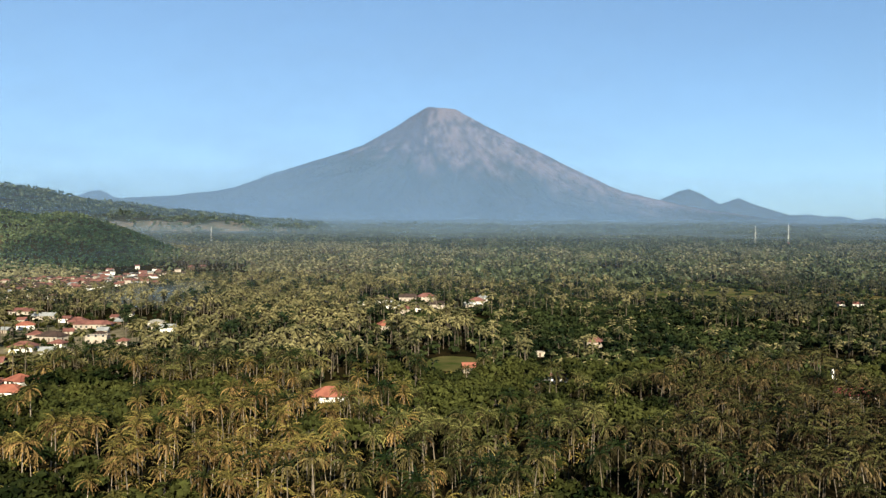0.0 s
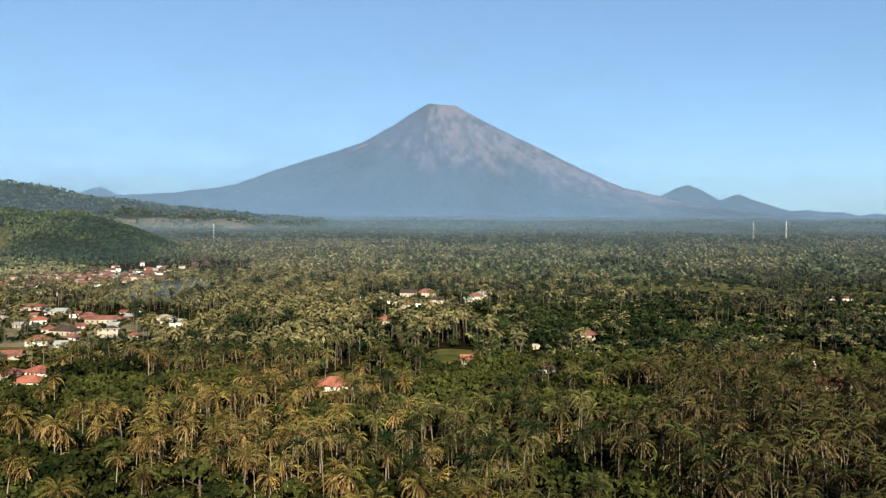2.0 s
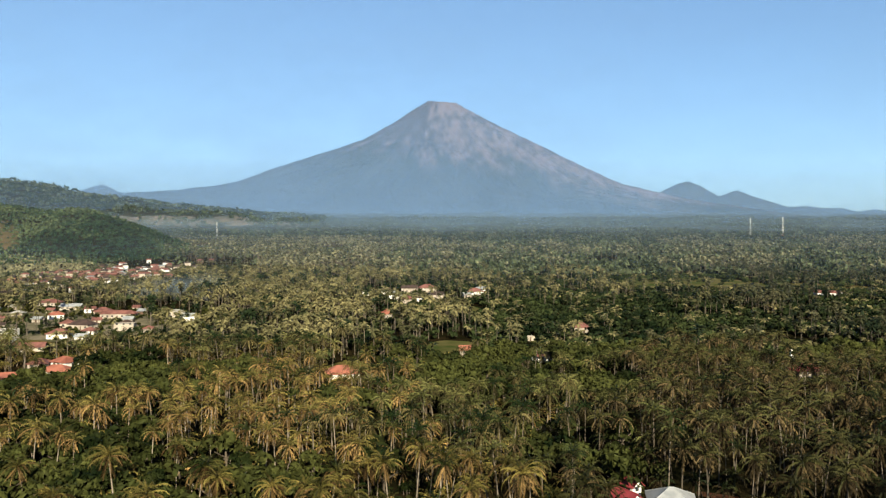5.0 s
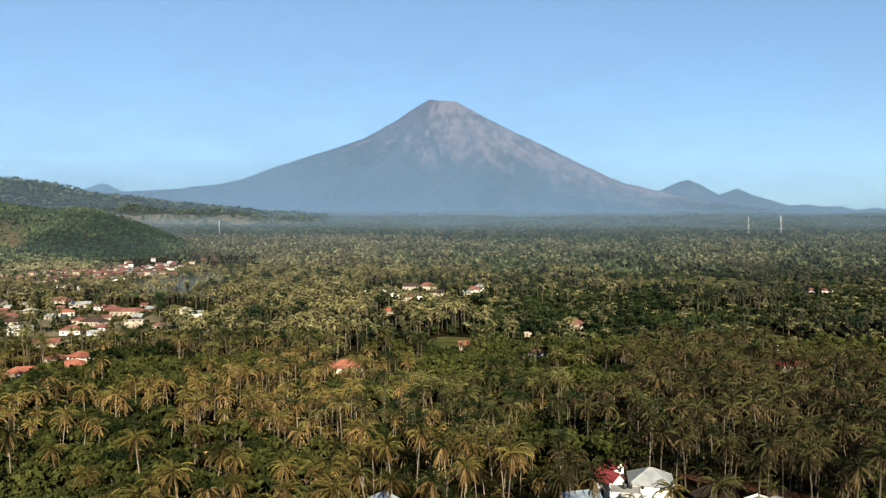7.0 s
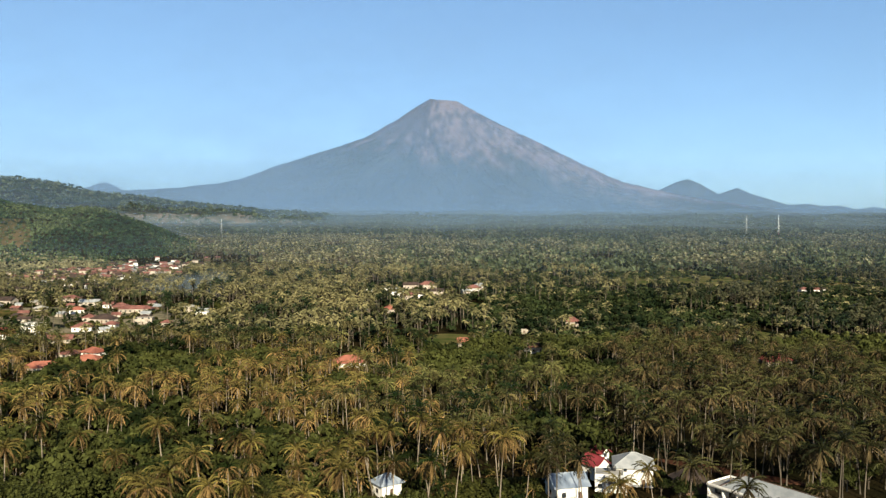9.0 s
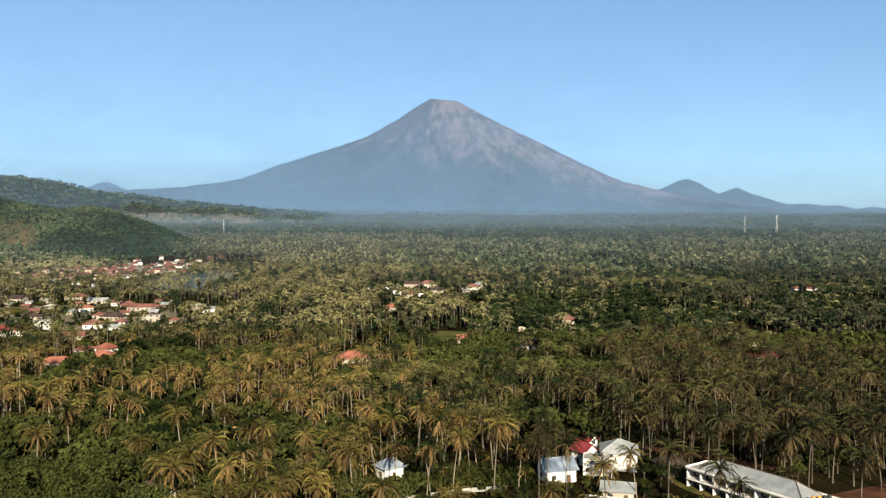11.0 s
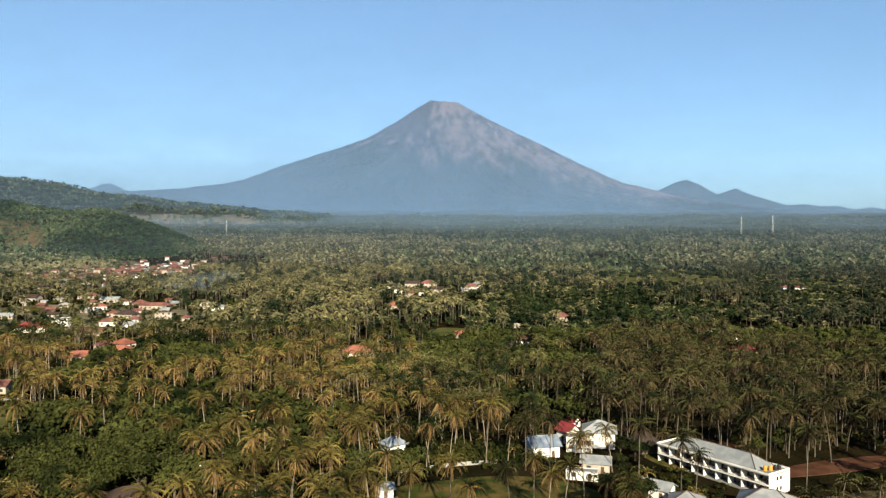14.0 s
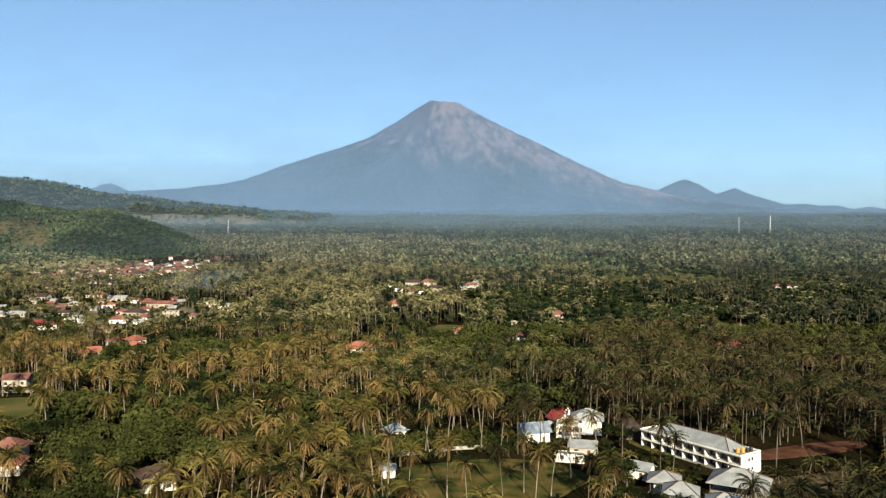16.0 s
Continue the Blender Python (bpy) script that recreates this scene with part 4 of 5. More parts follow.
for x, y, rad, front in ((203, 500, 13, 45), (3, 492, 13, 45), (-31, 428, 11, 24), (300, 860, 50, 40), (-184, 280, 20, 60), (13, 178, 25, 0), (92, 187, 13, 0), (80, 176, 10, 0), (104, 226, 12, 0), (126, 232, 13, 0), (57, 253, 7, 0), (51, 247, 6, 0), (110, 188, 16, 0), (215, 880, 24, 40), (18, 690, 12, 40)):
    KEEP.append((x, y, rad, front))


# ---- trees ----
def frond(rng, length, lift, droop, cuts, width, hang):
    """One palm leaf along +x from the crown's centre: an arching midrib, with ragged leaflets hanging from both sides."""
    n = cuts
    s = np.linspace(0, 1, n + 1)
    el = lift - droop * s ** 1.15
    x = np.concatenate([[0], np.cumsum(np.cos(el[:-1])) * length / n])
    z = np.concatenate([[0], np.cumsum(np.sin(el[:-1])) * length / n])
    mid = np.stack([x, np.zeros(n + 1), z], 1)
    V, T = list(mid), []
    for sd in (-1, 1):
        for i in range(n):
            e = el[i]
            t, up = np.array([math.cos(e), 0, math.sin(e)]), np.array([-math.sin(e), 0, math.cos(e)])
            q = s[i] + 0.5 / n
            w = width * (math.sin(math.pi * min(0.12 + 0.86 * q, 1)) ** 0.6) * rng.uniform(0.5, 1.45)
            out = np.array([0, sd * 0.75, -0.35 - 0.5 * hang]) - up * 0.35 * hang * rng.uniform(0.4, 1.6)
            out = out / np.linalg.norm(out) * w + t * w * 0.6
            V.append(mid[i] * 0.35 + mid[i + 1] * 0.65 + out)
            T.append((i, i + 1, len(V) - 1) if sd > 0 else (i + 1, i, len(V) - 1))
    return np.array(V), np.array(T)


def turn_z(V, a):
    c, s = math.cos(a), math.sin(a)
    return V @ np.array([[c, s, 0], [-s, c, 0], [0, 0, 1]])


def stem(h, lean, r, sides, segs, bend=0.5):
    V, T = [], []
    for i in range(segs + 1):
        q = i / segs
        c = np.array([lean * q ** (1 + bend), 0, -0.6 + (h + 0.6) * q])
        rr = r * (1.5 if i == 0 else 1) * (1 - 0.35 * q)
        V += [c + (rr * math.cos(2 * math.pi * k / sides), rr * math.sin(2 * math.pi * k / sides), 0) for k in range(sides)]
    for i in range(segs):
        for k in range(sides):
            a, b = i * sides + k, i * sides + (k + 1) % sides
            T += [(a, b, b + sides), (a, b + sides, a + sides)]
    return np.array(V), np.array(T)


def gather(pieces):
    """Joins (V, T, material index) pieces."""
    V, T, I, k = [], [], [], 0
    for v, t, i in pieces:
        V.append(v), T.append(t + k), I.append(np.full(len(t), i))
        k += len(v)
    return np.concatenate(V), np.concatenate(T), np.concatenate(I)


def frond_set(rng, live, dead, cuts, width):
    """The leaves of one crown as (V, T, material) pieces, young ones upright, older ones hanging."""
    out = []
    for k in range(live):
        q = (k + 0.5) / live
        lift = radians(84 - 90 * q + rng.uniform(-9, 9))
        v, t = frond(rng, rng.uniform(4.3, 5.6) * (0.85 + 0.25 * q), lift, radians(rng.uniform(88, 128)) * (0.78 + 0.25 * (1 - abs(q - 0.4))), cuts, width, 0.5 + 0.5 * q)
        out.append((turn_z(v, k * 2.39996 + rng.uniform(-0.25, 0.25)), t, 2 if q > 0.55 and rng.random() < 0.5 else 1))
    for k in range(dead):
        v, t = frond(rng, rng.uniform(3.8, 5.4), radians(rng.uniform(-74, -30)), radians(rng.uniform(5, 35)), max(3, cuts - 3), width * 0.85, 0.6)
        out.append((turn_z(v, k * 2.39996 + rng.uniform(-0.5, 0.5)), t, 2))
    return out


def palm_shape(seed, h, live, dead, pairs, width, sides, segs):
    rng = np.random.default_rng(seed)
    lean = rng.uniform(0.2, 2.2)
    v, t = stem(h, lean, 0.17, sides, segs)
    top = np.array([lean, 0, h])
    return gather([(v, t, 0)] + [(q + top, w, i) for q, w, i in frond_set(rng, live, dead, pairs, width)])


def kite_palm(seed, h, blades, dead, two):
    """A palm for the distance: bent blades and a thin stem."""
    rng = np.random.default_rng(seed)
    top = np.array([rng.uniform(-1, 1), 0, h])
    V, T, I = [], [], []
    for side in (np.array([0.2, 0, 0]), np.array([0, 0.2, 0])):
        n = len(V)
        V += [-side, side, top + side * 0.7, top - side * 0.7]
        T += [(n, n + 1, n + 2), (n, n + 2, n + 3)]
        I += [0, 0]
    for k in range(blades + dead):
        a = k * 2.39996 + rng.uniform(-0.3, 0.3)
        el = radians(rng.uniform(-10, 60)) if k < blades else radians(rng.uniform(-65, -35))
        ln = rng.uniform(3.6, 4.8) * (1 if k < blades else 0.85)
        d = np.array([math.cos(a) * math.cos(el), math.sin(a) * math.cos(el), math.sin(el)])
        side = np.array([-math.sin(a), math.cos(a), 0]) * (0.75 if two else 1.0)
        mid, tip = top + d * ln * 0.55, top + d * ln * 0.8 + np.array([math.cos(a) * 0.7, math.sin(a) * 0.7, -1.3])
        n = len(V)
        if two:
            V += [top, mid - side + (0, 0, -0.4), mid + (0, 0, 0.15), mid + side + (0, 0, -0.4), tip]
            T += [(n, n + 1, n + 2), (n, n + 2, n + 3), (n + 2, n + 1, n + 4), (n + 2, n + 4, n + 3)]
            I += [1 if k < blades else 2] * 4
        else:
            V += [top, mid - side * 0.8, tip + side * 0.4]
            T += [(n, n + 1, n + 2)]
            I += [1 if k < blades else 2]
    return np.array(V), np.array(T), np.array(I)


def leafy(rng, n, radius, height, base, size, lobes=7):
    """A crown of leaf tufts over several uneven lobes."""
    c = np.stack([rng.normal(0, radius * 0.42, lobes), rng.normal(0, radius * 0.42, lobes), base + height * rng.uniform(0.25, 0.75, lobes)], 1)
    r = radius * rng.uniform(0.38, 0.62, lobes)
    k = rng.integers(0, lobes, n)
    d = rng.normal(size=(n, 3))
    d[:, 2] = np.abs(d[:, 2]) * 0.9 - 0.25
    d /= np.linalg.norm(d, axis=1)[:, None]
    p = c[k] + d * (r[k] * rng.uniform(0.72, 1.08, n))[:, None] * np.array([1, 1, 0.8])
    nrm = d + rng.normal(0, 0.45, (n, 3))
    nrm /= np.linalg.norm(nrm, axis=1)[:, None]
    a = np.cross(nrm, rng.normal(size=(n, 3)))
    a /= np.linalg.norm(a, axis=1)[:, None]
    b = np.cross(nrm, a)
    s = size * rng.uniform(0.6, 1.3, n)[:, None]
    V = np.stack([p - a * s * 0.9, p + b * s * 0.55 - nrm * s * 0.2, p + a * s * 0.9, p - b * s * 0.55 - nrm * s * 0.2], 1).reshape(-1, 3)
    i = np.arange(n)[:, None] * 4
    return V, np.concatenate([i + (0, 1, 2), i + (0, 2, 3)])


def tree_shape(seed, n, radius, height, trunk, size, sides=5):
    rng = np.random.default_rng(seed)
    v, t = leafy(rng, n, radius, height, trunk * 0.75, size)
    out = [(v, t, 1)]
    if trunk > 0.5:
        sv, st = stem(trunk + height * 0.35, rng.uniform(-0.6, 0.6), 0.28, sides, 3)
        out.append((sv, st, 0))
        for k in range(3):
            lv, lt = stem(radius * 0.9, 0.3, 0.13, 4, 1)
            tilt = radians(rng.uniform(35, 60))
            lv = lv @ np.array([[math.cos(tilt), 0, -math.sin(tilt)], [0, 1, 0], [math.sin(tilt), 0, math.cos(tilt)]])
            out.append((turn_z(lv, k * 2.1) + (0, 0, trunk * 0.85), lt, 0))
    return gather(out)


def banana_shape(seed):
    """A clump of banana plants with long broad leaves."""
    rng = np.random.default_rng(seed)
    out = []
    for k in range(4):
        o = np.array([rng.uniform(-1.2, 1.2), rng.uniform(-1.2, 1.2), 0])
        sv, st = stem(2.0, 0.2, 0.12, 4, 1)
        out.append((sv + o, st, 0))
        for j in range(6):
            v, t = [], []
            lift, ln = radians(rng.uniform(35, 75)), rng.uniform(1.7, 2.5)
            for i in range(4):
                q = i / 3
                e = lift - 1.5 * q
                x, z, w = ln * q * math.cos(lift * (1 - q * 0.5)), 2.0 + ln * q * math.sin(max(e, -0.5)), 0.34 * math.sin(math.pi * (0.1 + 0.85 * q))
                v += [(x, -w, z - 0.05), (x, w, z - 0.05)]
            for i in range(3):
                t += [(2 * i, 2 * i + 1, 2 * i + 3), (2 * i, 2 * i + 3, 2 * i + 2)]
            out.append((turn_z(np.array(v), j * 1.05 + rng.uniform(-0.3, 0.3)) + o, np.array(t), 1))
    return gather(out)


# where trees may stand
KX, KY, KR, KF = (np.array(c) for c in zip(*KEEP))


def free_of(x, y, margin=0.0):
    """True where no house or open ground lies; and the most height that growth may have there."""
    ok = np.ones(len(x), bool)
    cap = np.full(len(x), 99.0)
    for cx, cy, r, f in zip(KX, KY, KR, KF):
        dx, dy = x - cx, y - cy
        ok &= np.hypot(dx, dy) > r + margin
        q = np.hypot(cx, cy - 60)
        ux, uy = -cx / q, -(cy - 60) / q
        al, ac = dx * ux + dy * uy, np.abs(dx * uy - dy * ux)
        low = (al > 0) & (al < f) & (ac < r * 0.8 + (3.0 if cy < 300 else 0.0))
        cap = np.where(low, np.minimum(cap, 3.0 + al * 0.10), cap)
    for cx, cy, rx, ry, tn, what in OPEN:
        c, s = math.cos(tn), math.sin(tn)
        u, v = (x - cx) * c + (y - cy) * s, -(x - cx) * s + (y - cy) * c
        inside = (u / rx) ** 2 + (v / ry) ** 2 < 0.92
        ok &= ~inside | ((cy > 800) & (what in ("field", "lawn")) & (lattice(np.floor(x * 3), np.floor(y * 3), 9) < 0.16)) | ((what == "dry") & (lattice(np.floor(x * 3), np.floor(y * 3), 7) < 0.5)) | ((what == "slope") & (lattice(np.floor(x * 3), np.floor(y * 3), 7) < 0.7))
    return ok, cap


def scatter(y0, y1, cell, seed, edge=30):
    rng = np.random.default_rng(seed)
    ys = np.arange(y0, y1, cell)
    X, Y = [], []
    for y in ys:
        half = 0.64 * y + edge
        xs = np.arange(-half, half, cell)
        X.append(xs + rng.uniform(-0.48, 0.48, len(xs)) * cell), Y.append(y + rng.uniform(-0.48, 0.48, len(xs)) * cell)
    return np.concatenate(X), np.concatenate(Y), rng


def mass(name, shapes, x, y, mats, label, rng, lo=0.8, hi=1.2, sink=0.0, cap=None, tall=None, category="trees"):
    """Many plants of a few shapes as one joined mesh."""
    V, T, I, tones, k = [], [], [], [], 0
    pick = rng.integers(0, len(shapes), len(x))
    ang, sc = rng.uniform(0, 2 * math.pi, len(x)), rng.uniform(lo, hi, len(x))
    if cap is not None:
        sc = np.minimum(sc, np.maximum(cap / tall, 0.12))
    z = land(x, y) - sink
    for j, (sv, st, si) in enumerate(shapes):
        m = np.nonzero(pick == j)[0]
        if not len(m):
            continue
        c, s = np.cos(ang[m])[:, None], np.sin(ang[m])[:, None]
        g = sc[m][:, None]
        px = (sv[None, :, 0] * c - sv[None, :, 1] * s) * g + x[m][:, None]
        py = (sv[None, :, 0] * s + sv[None, :, 1] * c) * g + y[m][:, None]
        pz = sv[None, :, 2] * g + z[m][:, None]
        V.append(np.stack([px, py, pz], -1).reshape(-1, 3))
        T.append((st[None] + (np.arange(len(m)) * len(sv))[:, None, None] + k).reshape(-1, 3))
        I.append(np.tile(si, len(m)))
        tones.append(np.repeat(lattice(x[m] * 0.37, y[m] * 0.53, 5) - 0.5, len(sv)))
        k += len(m) * len(sv)
    if V:
        ob = new(name, mesh_of(name, np.concatenate(V), np.concatenate(T), mats, np.concatenate(I)))
        ob.data.attributes.new("tone", "FLOAT", "POINT").data.foreach_set("value", np.concatenate(tones).astype(np.float32))
        return tagged(ob, label, category, kind="stuff")


KITE_M, MID_M, DIM_M, PALM_M, FAR_M, TREE_M, SCRUB_M = [DARK_BARK, MID_LEAF, MID_LEAF], [BARK, GROVE_NEAR, DEAD], [DARK_BARK, FROND_DIM, DEAD_DIM], [BARK, FROND, DEAD], [DARK_BARK, GROVE, GROVE], [WOOD, LEAF], [WOOD, SCRUB]


def wooded(x, y):
    """Share of broad-leaved trees, in patches."""
    side = ease(x / y, -0.22, 0.08)
    return fbm(x / 42, y / 42, 61) * 1.25 - 0.11 + np.where(y > 425, 0.22 * side - 0.10 * (1 - side), 0.02 * side)


TOWN = [(-290, 600, 150, 115), (-480, 970, 120, 95), (-420, 1060, 85, 110), (-30, 790, 60, 60)]


def in_town(x, y):
    hit = np.zeros(len(x), bool)
    for cx, cy, rx, ry in TOWN:
        hit |= ((x - cx) / rx) ** 2 + ((y - cy) / ry) ** 2 < 1
    return hit


# single palms and stands of broad-leaved trees that stand out
PALMS = [(-17, 163), (-78, 171), (-93, 171), (-55, 173), (6, 177), (-38, 182), (-24, 184), (-54, 184), (-9, 187), (24, 188), (38, 189), (1, 192), (-46, 192), (29, 194), (16, 194),
         (-15, 195), (22, 197), (-63, 206), (37, 209), (-23, 215), (49, 228), (-36, 229), (-47, 229), (-14, 232), (-111, 236), (119, 239), (71, 239), (19, 236), (-83, 240), (24, 232),
         (-134, 244), (13, 247), (-79, 256), (4, 259), (-1, 259), (90, 263), (-104, 263), (-1, 265), (-9, 272), (-29, 272), (103, 274), (-152, 275),
         (27, 238), (34, 240), (30, 252), (-19, 238)]
PALMS_2 = [(-112, 280), (-43, 281), (-74, 281), (-9, 283), (53, 283), (58, 284), (-104, 286), (8, 286), (-109, 286), (-117, 289), (-29, 291), (-134, 291), (80, 291), (-85, 292), (156, 296),
           (122, 296), (99, 296), (63, 296), (78, 297), (50, 303), (36, 303), (-1, 303), (-18, 303), (45, 306), (-87, 309), (67, 309), (22, 310), (-67, 310), (-75, 313), (65, 320),
           (147, 321), (48, 322), (131, 339), (118, 344), (32, 344), (-146, 349), (-40, 358), (89, 368), (-69, 374), (-107, 374), (-77, 380), (-147, 380), (-106, 392)]
WOODS = [(-112, 229, 24, 13), (-36, 279, 15, 10), (-68, 266, 11, 8), (50, 203, 9, 7), (57, 237, 6, 6), (-32, 355, 22, 12), (-95, 282, 20, 9), (-49, 273, 10, 6), (-26, 273, 10, 6),
         (-92, 395, 16, 10), (1, 384, 18, 10), (-15, 424, 24, 12), (20, 423, 16, 10), (74, 480, 36, 24), (-132, 392, 14, 14), (89, 662, 40, 30), (249, 562, 40, 22), (-152, 437, 16, 22),
         (215, 372, 30, 24), (-115, 369, 22, 18), (-97, 302, 16, 12), (-118, 416, 20, 14), (-26, 354, 14, 10), (-8, 368, 16, 9), (-38, 263, 13, 8), (-70, 288, 13, 9), (-67, 400, 11, 9), (20, 405, 14, 8), (72, 442, 34, 16), (265, 452, 45, 36), (150, 520, 40, 30), (330, 640, 70, 40), (62, 455, 38, 16), (112, 497, 46, 26)]


def in_woods(x, y):
    hit = np.zeros(len(x), bool)
    for cx, cy, rx, ry in WOODS:
        hit |= ((x - cx) / rx) ** 2 + ((y - cy) / ry) ** 2 < 1
    return hit


def view_cap(x, y):
    """Lower growth on the side of the villages towards the coast."""
    q = x / (y - 60)
    low = ((q > -0.70) & (q < -0.36) & (y > 850) & (y < 1000)) | ((q > -0.72) & (q < -0.36) & (y > 470) & (y < 530))
    low |= (q > -0.66) & (q < -0.25) & (y > 990) & (y < 1260)
    part_low = (q > -0.70) & (q < -0.34) & (y > 640) & (y < 850) & (lattice(np.floor(x * 2), np.floor(y * 2), 3) < 0.7)
    return np.where(low, 5.0, np.where(part_low, 8.0, 99.0))


def on_dim_side(x, y, chance):
    """True for palms on the right that take the darkened copies of the colours."""
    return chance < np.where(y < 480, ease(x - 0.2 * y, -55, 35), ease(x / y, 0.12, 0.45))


# near belt
NEAR_END = 470
x, y, rng = scatter(140, NEAR_END, 8.0, 71)
ok, cap = free_of(x, y)
for a, b in PALMS + PALMS_2:
    ok &= np.hypot(x - a, y - b) > 4.6
x, y, cap = x[ok], y[ok], cap[ok]
wd, u = wooded(x, y), rng.random(len(x))
broad = (((wd + (u - 0.5) * 0.30) > 0.545) & ~((x > 0.2 * y) & (y < 400))) | in_woods(x, y)
palm = ~broad & (u < 0.9) & (cap > 9) & ~(in_woods(x + 0.04 * x, y + 9) & (u < 0.5))
broad &= cap > 5
near = palm & (y < 262)
order = np.argsort(y[near])
px, py = np.concatenate([[a for a, b in PALMS], x[near][order]]), np.concatenate([[b for a, b in PALMS], y[near][order]])
N_PALM = min(len(px), 300)
rest_x, rest_y = np.concatenate([px[N_PALM:], [a for a, b in PALMS_2], x[palm & ~near]]), np.concatenate([py[N_PALM:], [b for a, b in PALMS_2], y[palm & ~near]])


def palm_thing(seed, h, live, dead, loose, dimmed=False):
    """A coconut palm: trunk, fronds and dry skirt; with loose, every frond is a part of its own."""
    r = np.random.default_rng(seed)
    lean = r.uniform(0.3, 2.4)
    e = empty("coconut_palm", Matrix(), "coconut palm with a crown coloured darker for dim light and long brown skirt" if dimmed else "tall coconut palm with golden-green crown and dry hanging fronds", "palm tree", "coconut palms")
    v, t = stem(h, lean, 0.17, 7, 6)
    part("trunk", mesh_of("trunk", v, t, DARK_BARK if dimmed else BARK, smooth=True), BARK, e)
    top = Vector((lean, 0, h))
    pieces = frond_set(r, live, dead, 14, 0.52)
    groups = [("frond", [p for p in pieces if p[2] == 1], FROND_DIM if dimmed else FROND), ("dry_frond", [p for p in pieces if p[2] == 2], DEAD_DIM if dimmed else DEAD)]
    for name, ps, material in groups:
        for chunk in [[p] for p in ps] if loose else [ps]:
            fv, ft, _ = gather(chunk)
            ob = part(name if loose else {"frond": "crown", "dry_frond": "dry_skirt"}[name], mesh_of(name, fv, ft, material), material, e)
            ob.location = top
    nuts = Shape()
    for k in range(6):
        a = k * 1.05 + r.uniform(-0.3, 0.3)
        nx, ny, nz = 0.32 * math.cos(a), 0.32 * math.sin(a), r.uniform(-0.6, -0.25)
        nuts.poly([(nx, ny, nz + 0.15), (nx + 0.12, ny, nz), (nx, ny + 0.12, nz), (nx - 0.12, ny, nz), (nx, ny - 0.12, nz), (nx, ny, nz - 0.15)],
                  [(0, 1, 2), (0, 2, 3), (0, 3, 4), (0, 4, 1), (5, 2, 1), (5, 3, 2), (5, 4, 3), (5, 1, 4)])
    ob = part("coconuts", nuts, SCRUB, e)
    ob.location = top
    return e


rng = np.random.default_rng(73)
dimmed = on_dim_side(px[:N_PALM], py[:N_PALM], rng.random(N_PALM))
for is_dim in (False, True):
    spots = np.nonzero(dimmed == is_dim)[0]
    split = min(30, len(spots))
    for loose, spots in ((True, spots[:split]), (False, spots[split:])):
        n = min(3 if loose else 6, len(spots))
        kinds = [palm_thing(200 + k + 20 * loose + 40 * is_dim, 12.2 + 0.9 * (k % 5) + 1.2 * loose, 25 + k % 4 - 3 * is_dim, 10 + k % 5 + 3 * is_dim, loose, is_dim) for k in range(n)]
        for k, i in enumerate(spots):
            g = rng.uniform(0.88, 1.2)
            m = pose(px[i], py[i], float(land(px[i], py[i])), rng.uniform(-2, 2), rng.uniform(-2, 2), rng.uniform(0, 360))
            if k < n:
                kinds[k].matrix_basis = m @ Matrix.Scale(g, 4)
            else:
                copy_thing(kinds[k % n], m).scale = (g, g, g)

mid_palms = [palm_shape(240 + k, 12.0 + 1.0 * (k % 4), 23, 9, 7, 0.56, 4, 3) for k in range(8)]
dimmed = on_dim_side(rest_x, rest_y, rng.random(len(rest_x)))
warm = ~dimmed & (rng.random(len(rest_x)) < ease(-rest_x, -10, 60) * ease(-rest_y, -460, -370))
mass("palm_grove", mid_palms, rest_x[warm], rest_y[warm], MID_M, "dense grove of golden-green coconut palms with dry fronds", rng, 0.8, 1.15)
green = ~dimmed & ~warm
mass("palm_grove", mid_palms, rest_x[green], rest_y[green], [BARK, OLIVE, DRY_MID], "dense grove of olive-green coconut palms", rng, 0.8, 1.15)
dim_palms = [palm_shape(250 + k, 12.5 + 1.0 * (k % 4), 20, 9, 7, 0.58, 4, 3) for k in range(8)]
mass("palm_grove", dim_palms, rest_x[dimmed], rest_y[dimmed], DIM_M, "dense grove of coconut palms coloured darker for dim light, with brown skirts", rng, 0.8, 1.2)


def tree_thing(seed):
    r = np.random.default_rng(seed)
    e = empty("broadleaf_tree", Matrix(), "dark green broad-leaved tree with a dense uneven crown", "tree", "broad-leaved trees")
    v, t, i = tree_shape(seed, 1050, r.uniform(4.0, 5.2), r.uniform(6, 8), r.uniform(3, 4.5), 0.40)
    for name, k, material in (("trunk", 0, WOOD), ("crown", 1, LEAF)):
        tt = t[i == k]
        used, inv = np.unique(tt, return_inverse=True)
        part(name, mesh_of(name, v[used], inv.reshape(-1, 3), material), material, e)
    return e


bx, by, bc = x[broad], y[broad], cap[broad]
order = np.argsort(by)
bx, by, bc = bx[order], by[order], bc[order]
N_TREE = min(105, len(bx))
tree_kinds = [tree_thing(260 + k) for k in range(6)]
for i in range(N_TREE):
    s = min(rng.uniform(0.9, 1.4), bc[i] / 10)
    m = pose(bx[i], by[i], float(land(bx[i], by[i])), 0, 0, rng.uniform(0, 360))
    if i < 6:
        tree_kinds[i].matrix_basis = m @ Matrix.Scale(s, 4)
    else:
        copy_thing(tree_kinds[i % 6], m).scale = (s, s, s)
for a, b, g in ((46, 197, 1.15), (51.5, 202.5, 1.0), (43, 206, 0.8), (59, 241, 0.72), (63, 244, 0.66), (55.5, 245, 0.6), (100, 247, 0.6), (107, 250, 0.72), (114, 252, 0.66), (121, 254, 0.7), (94, 243, 0.5)):
    copy_thing(tree_kinds[int(a) % 6], pose(a, b, float(land(a, b)), 0, 0, a * 37)).scale = (g, g, g)
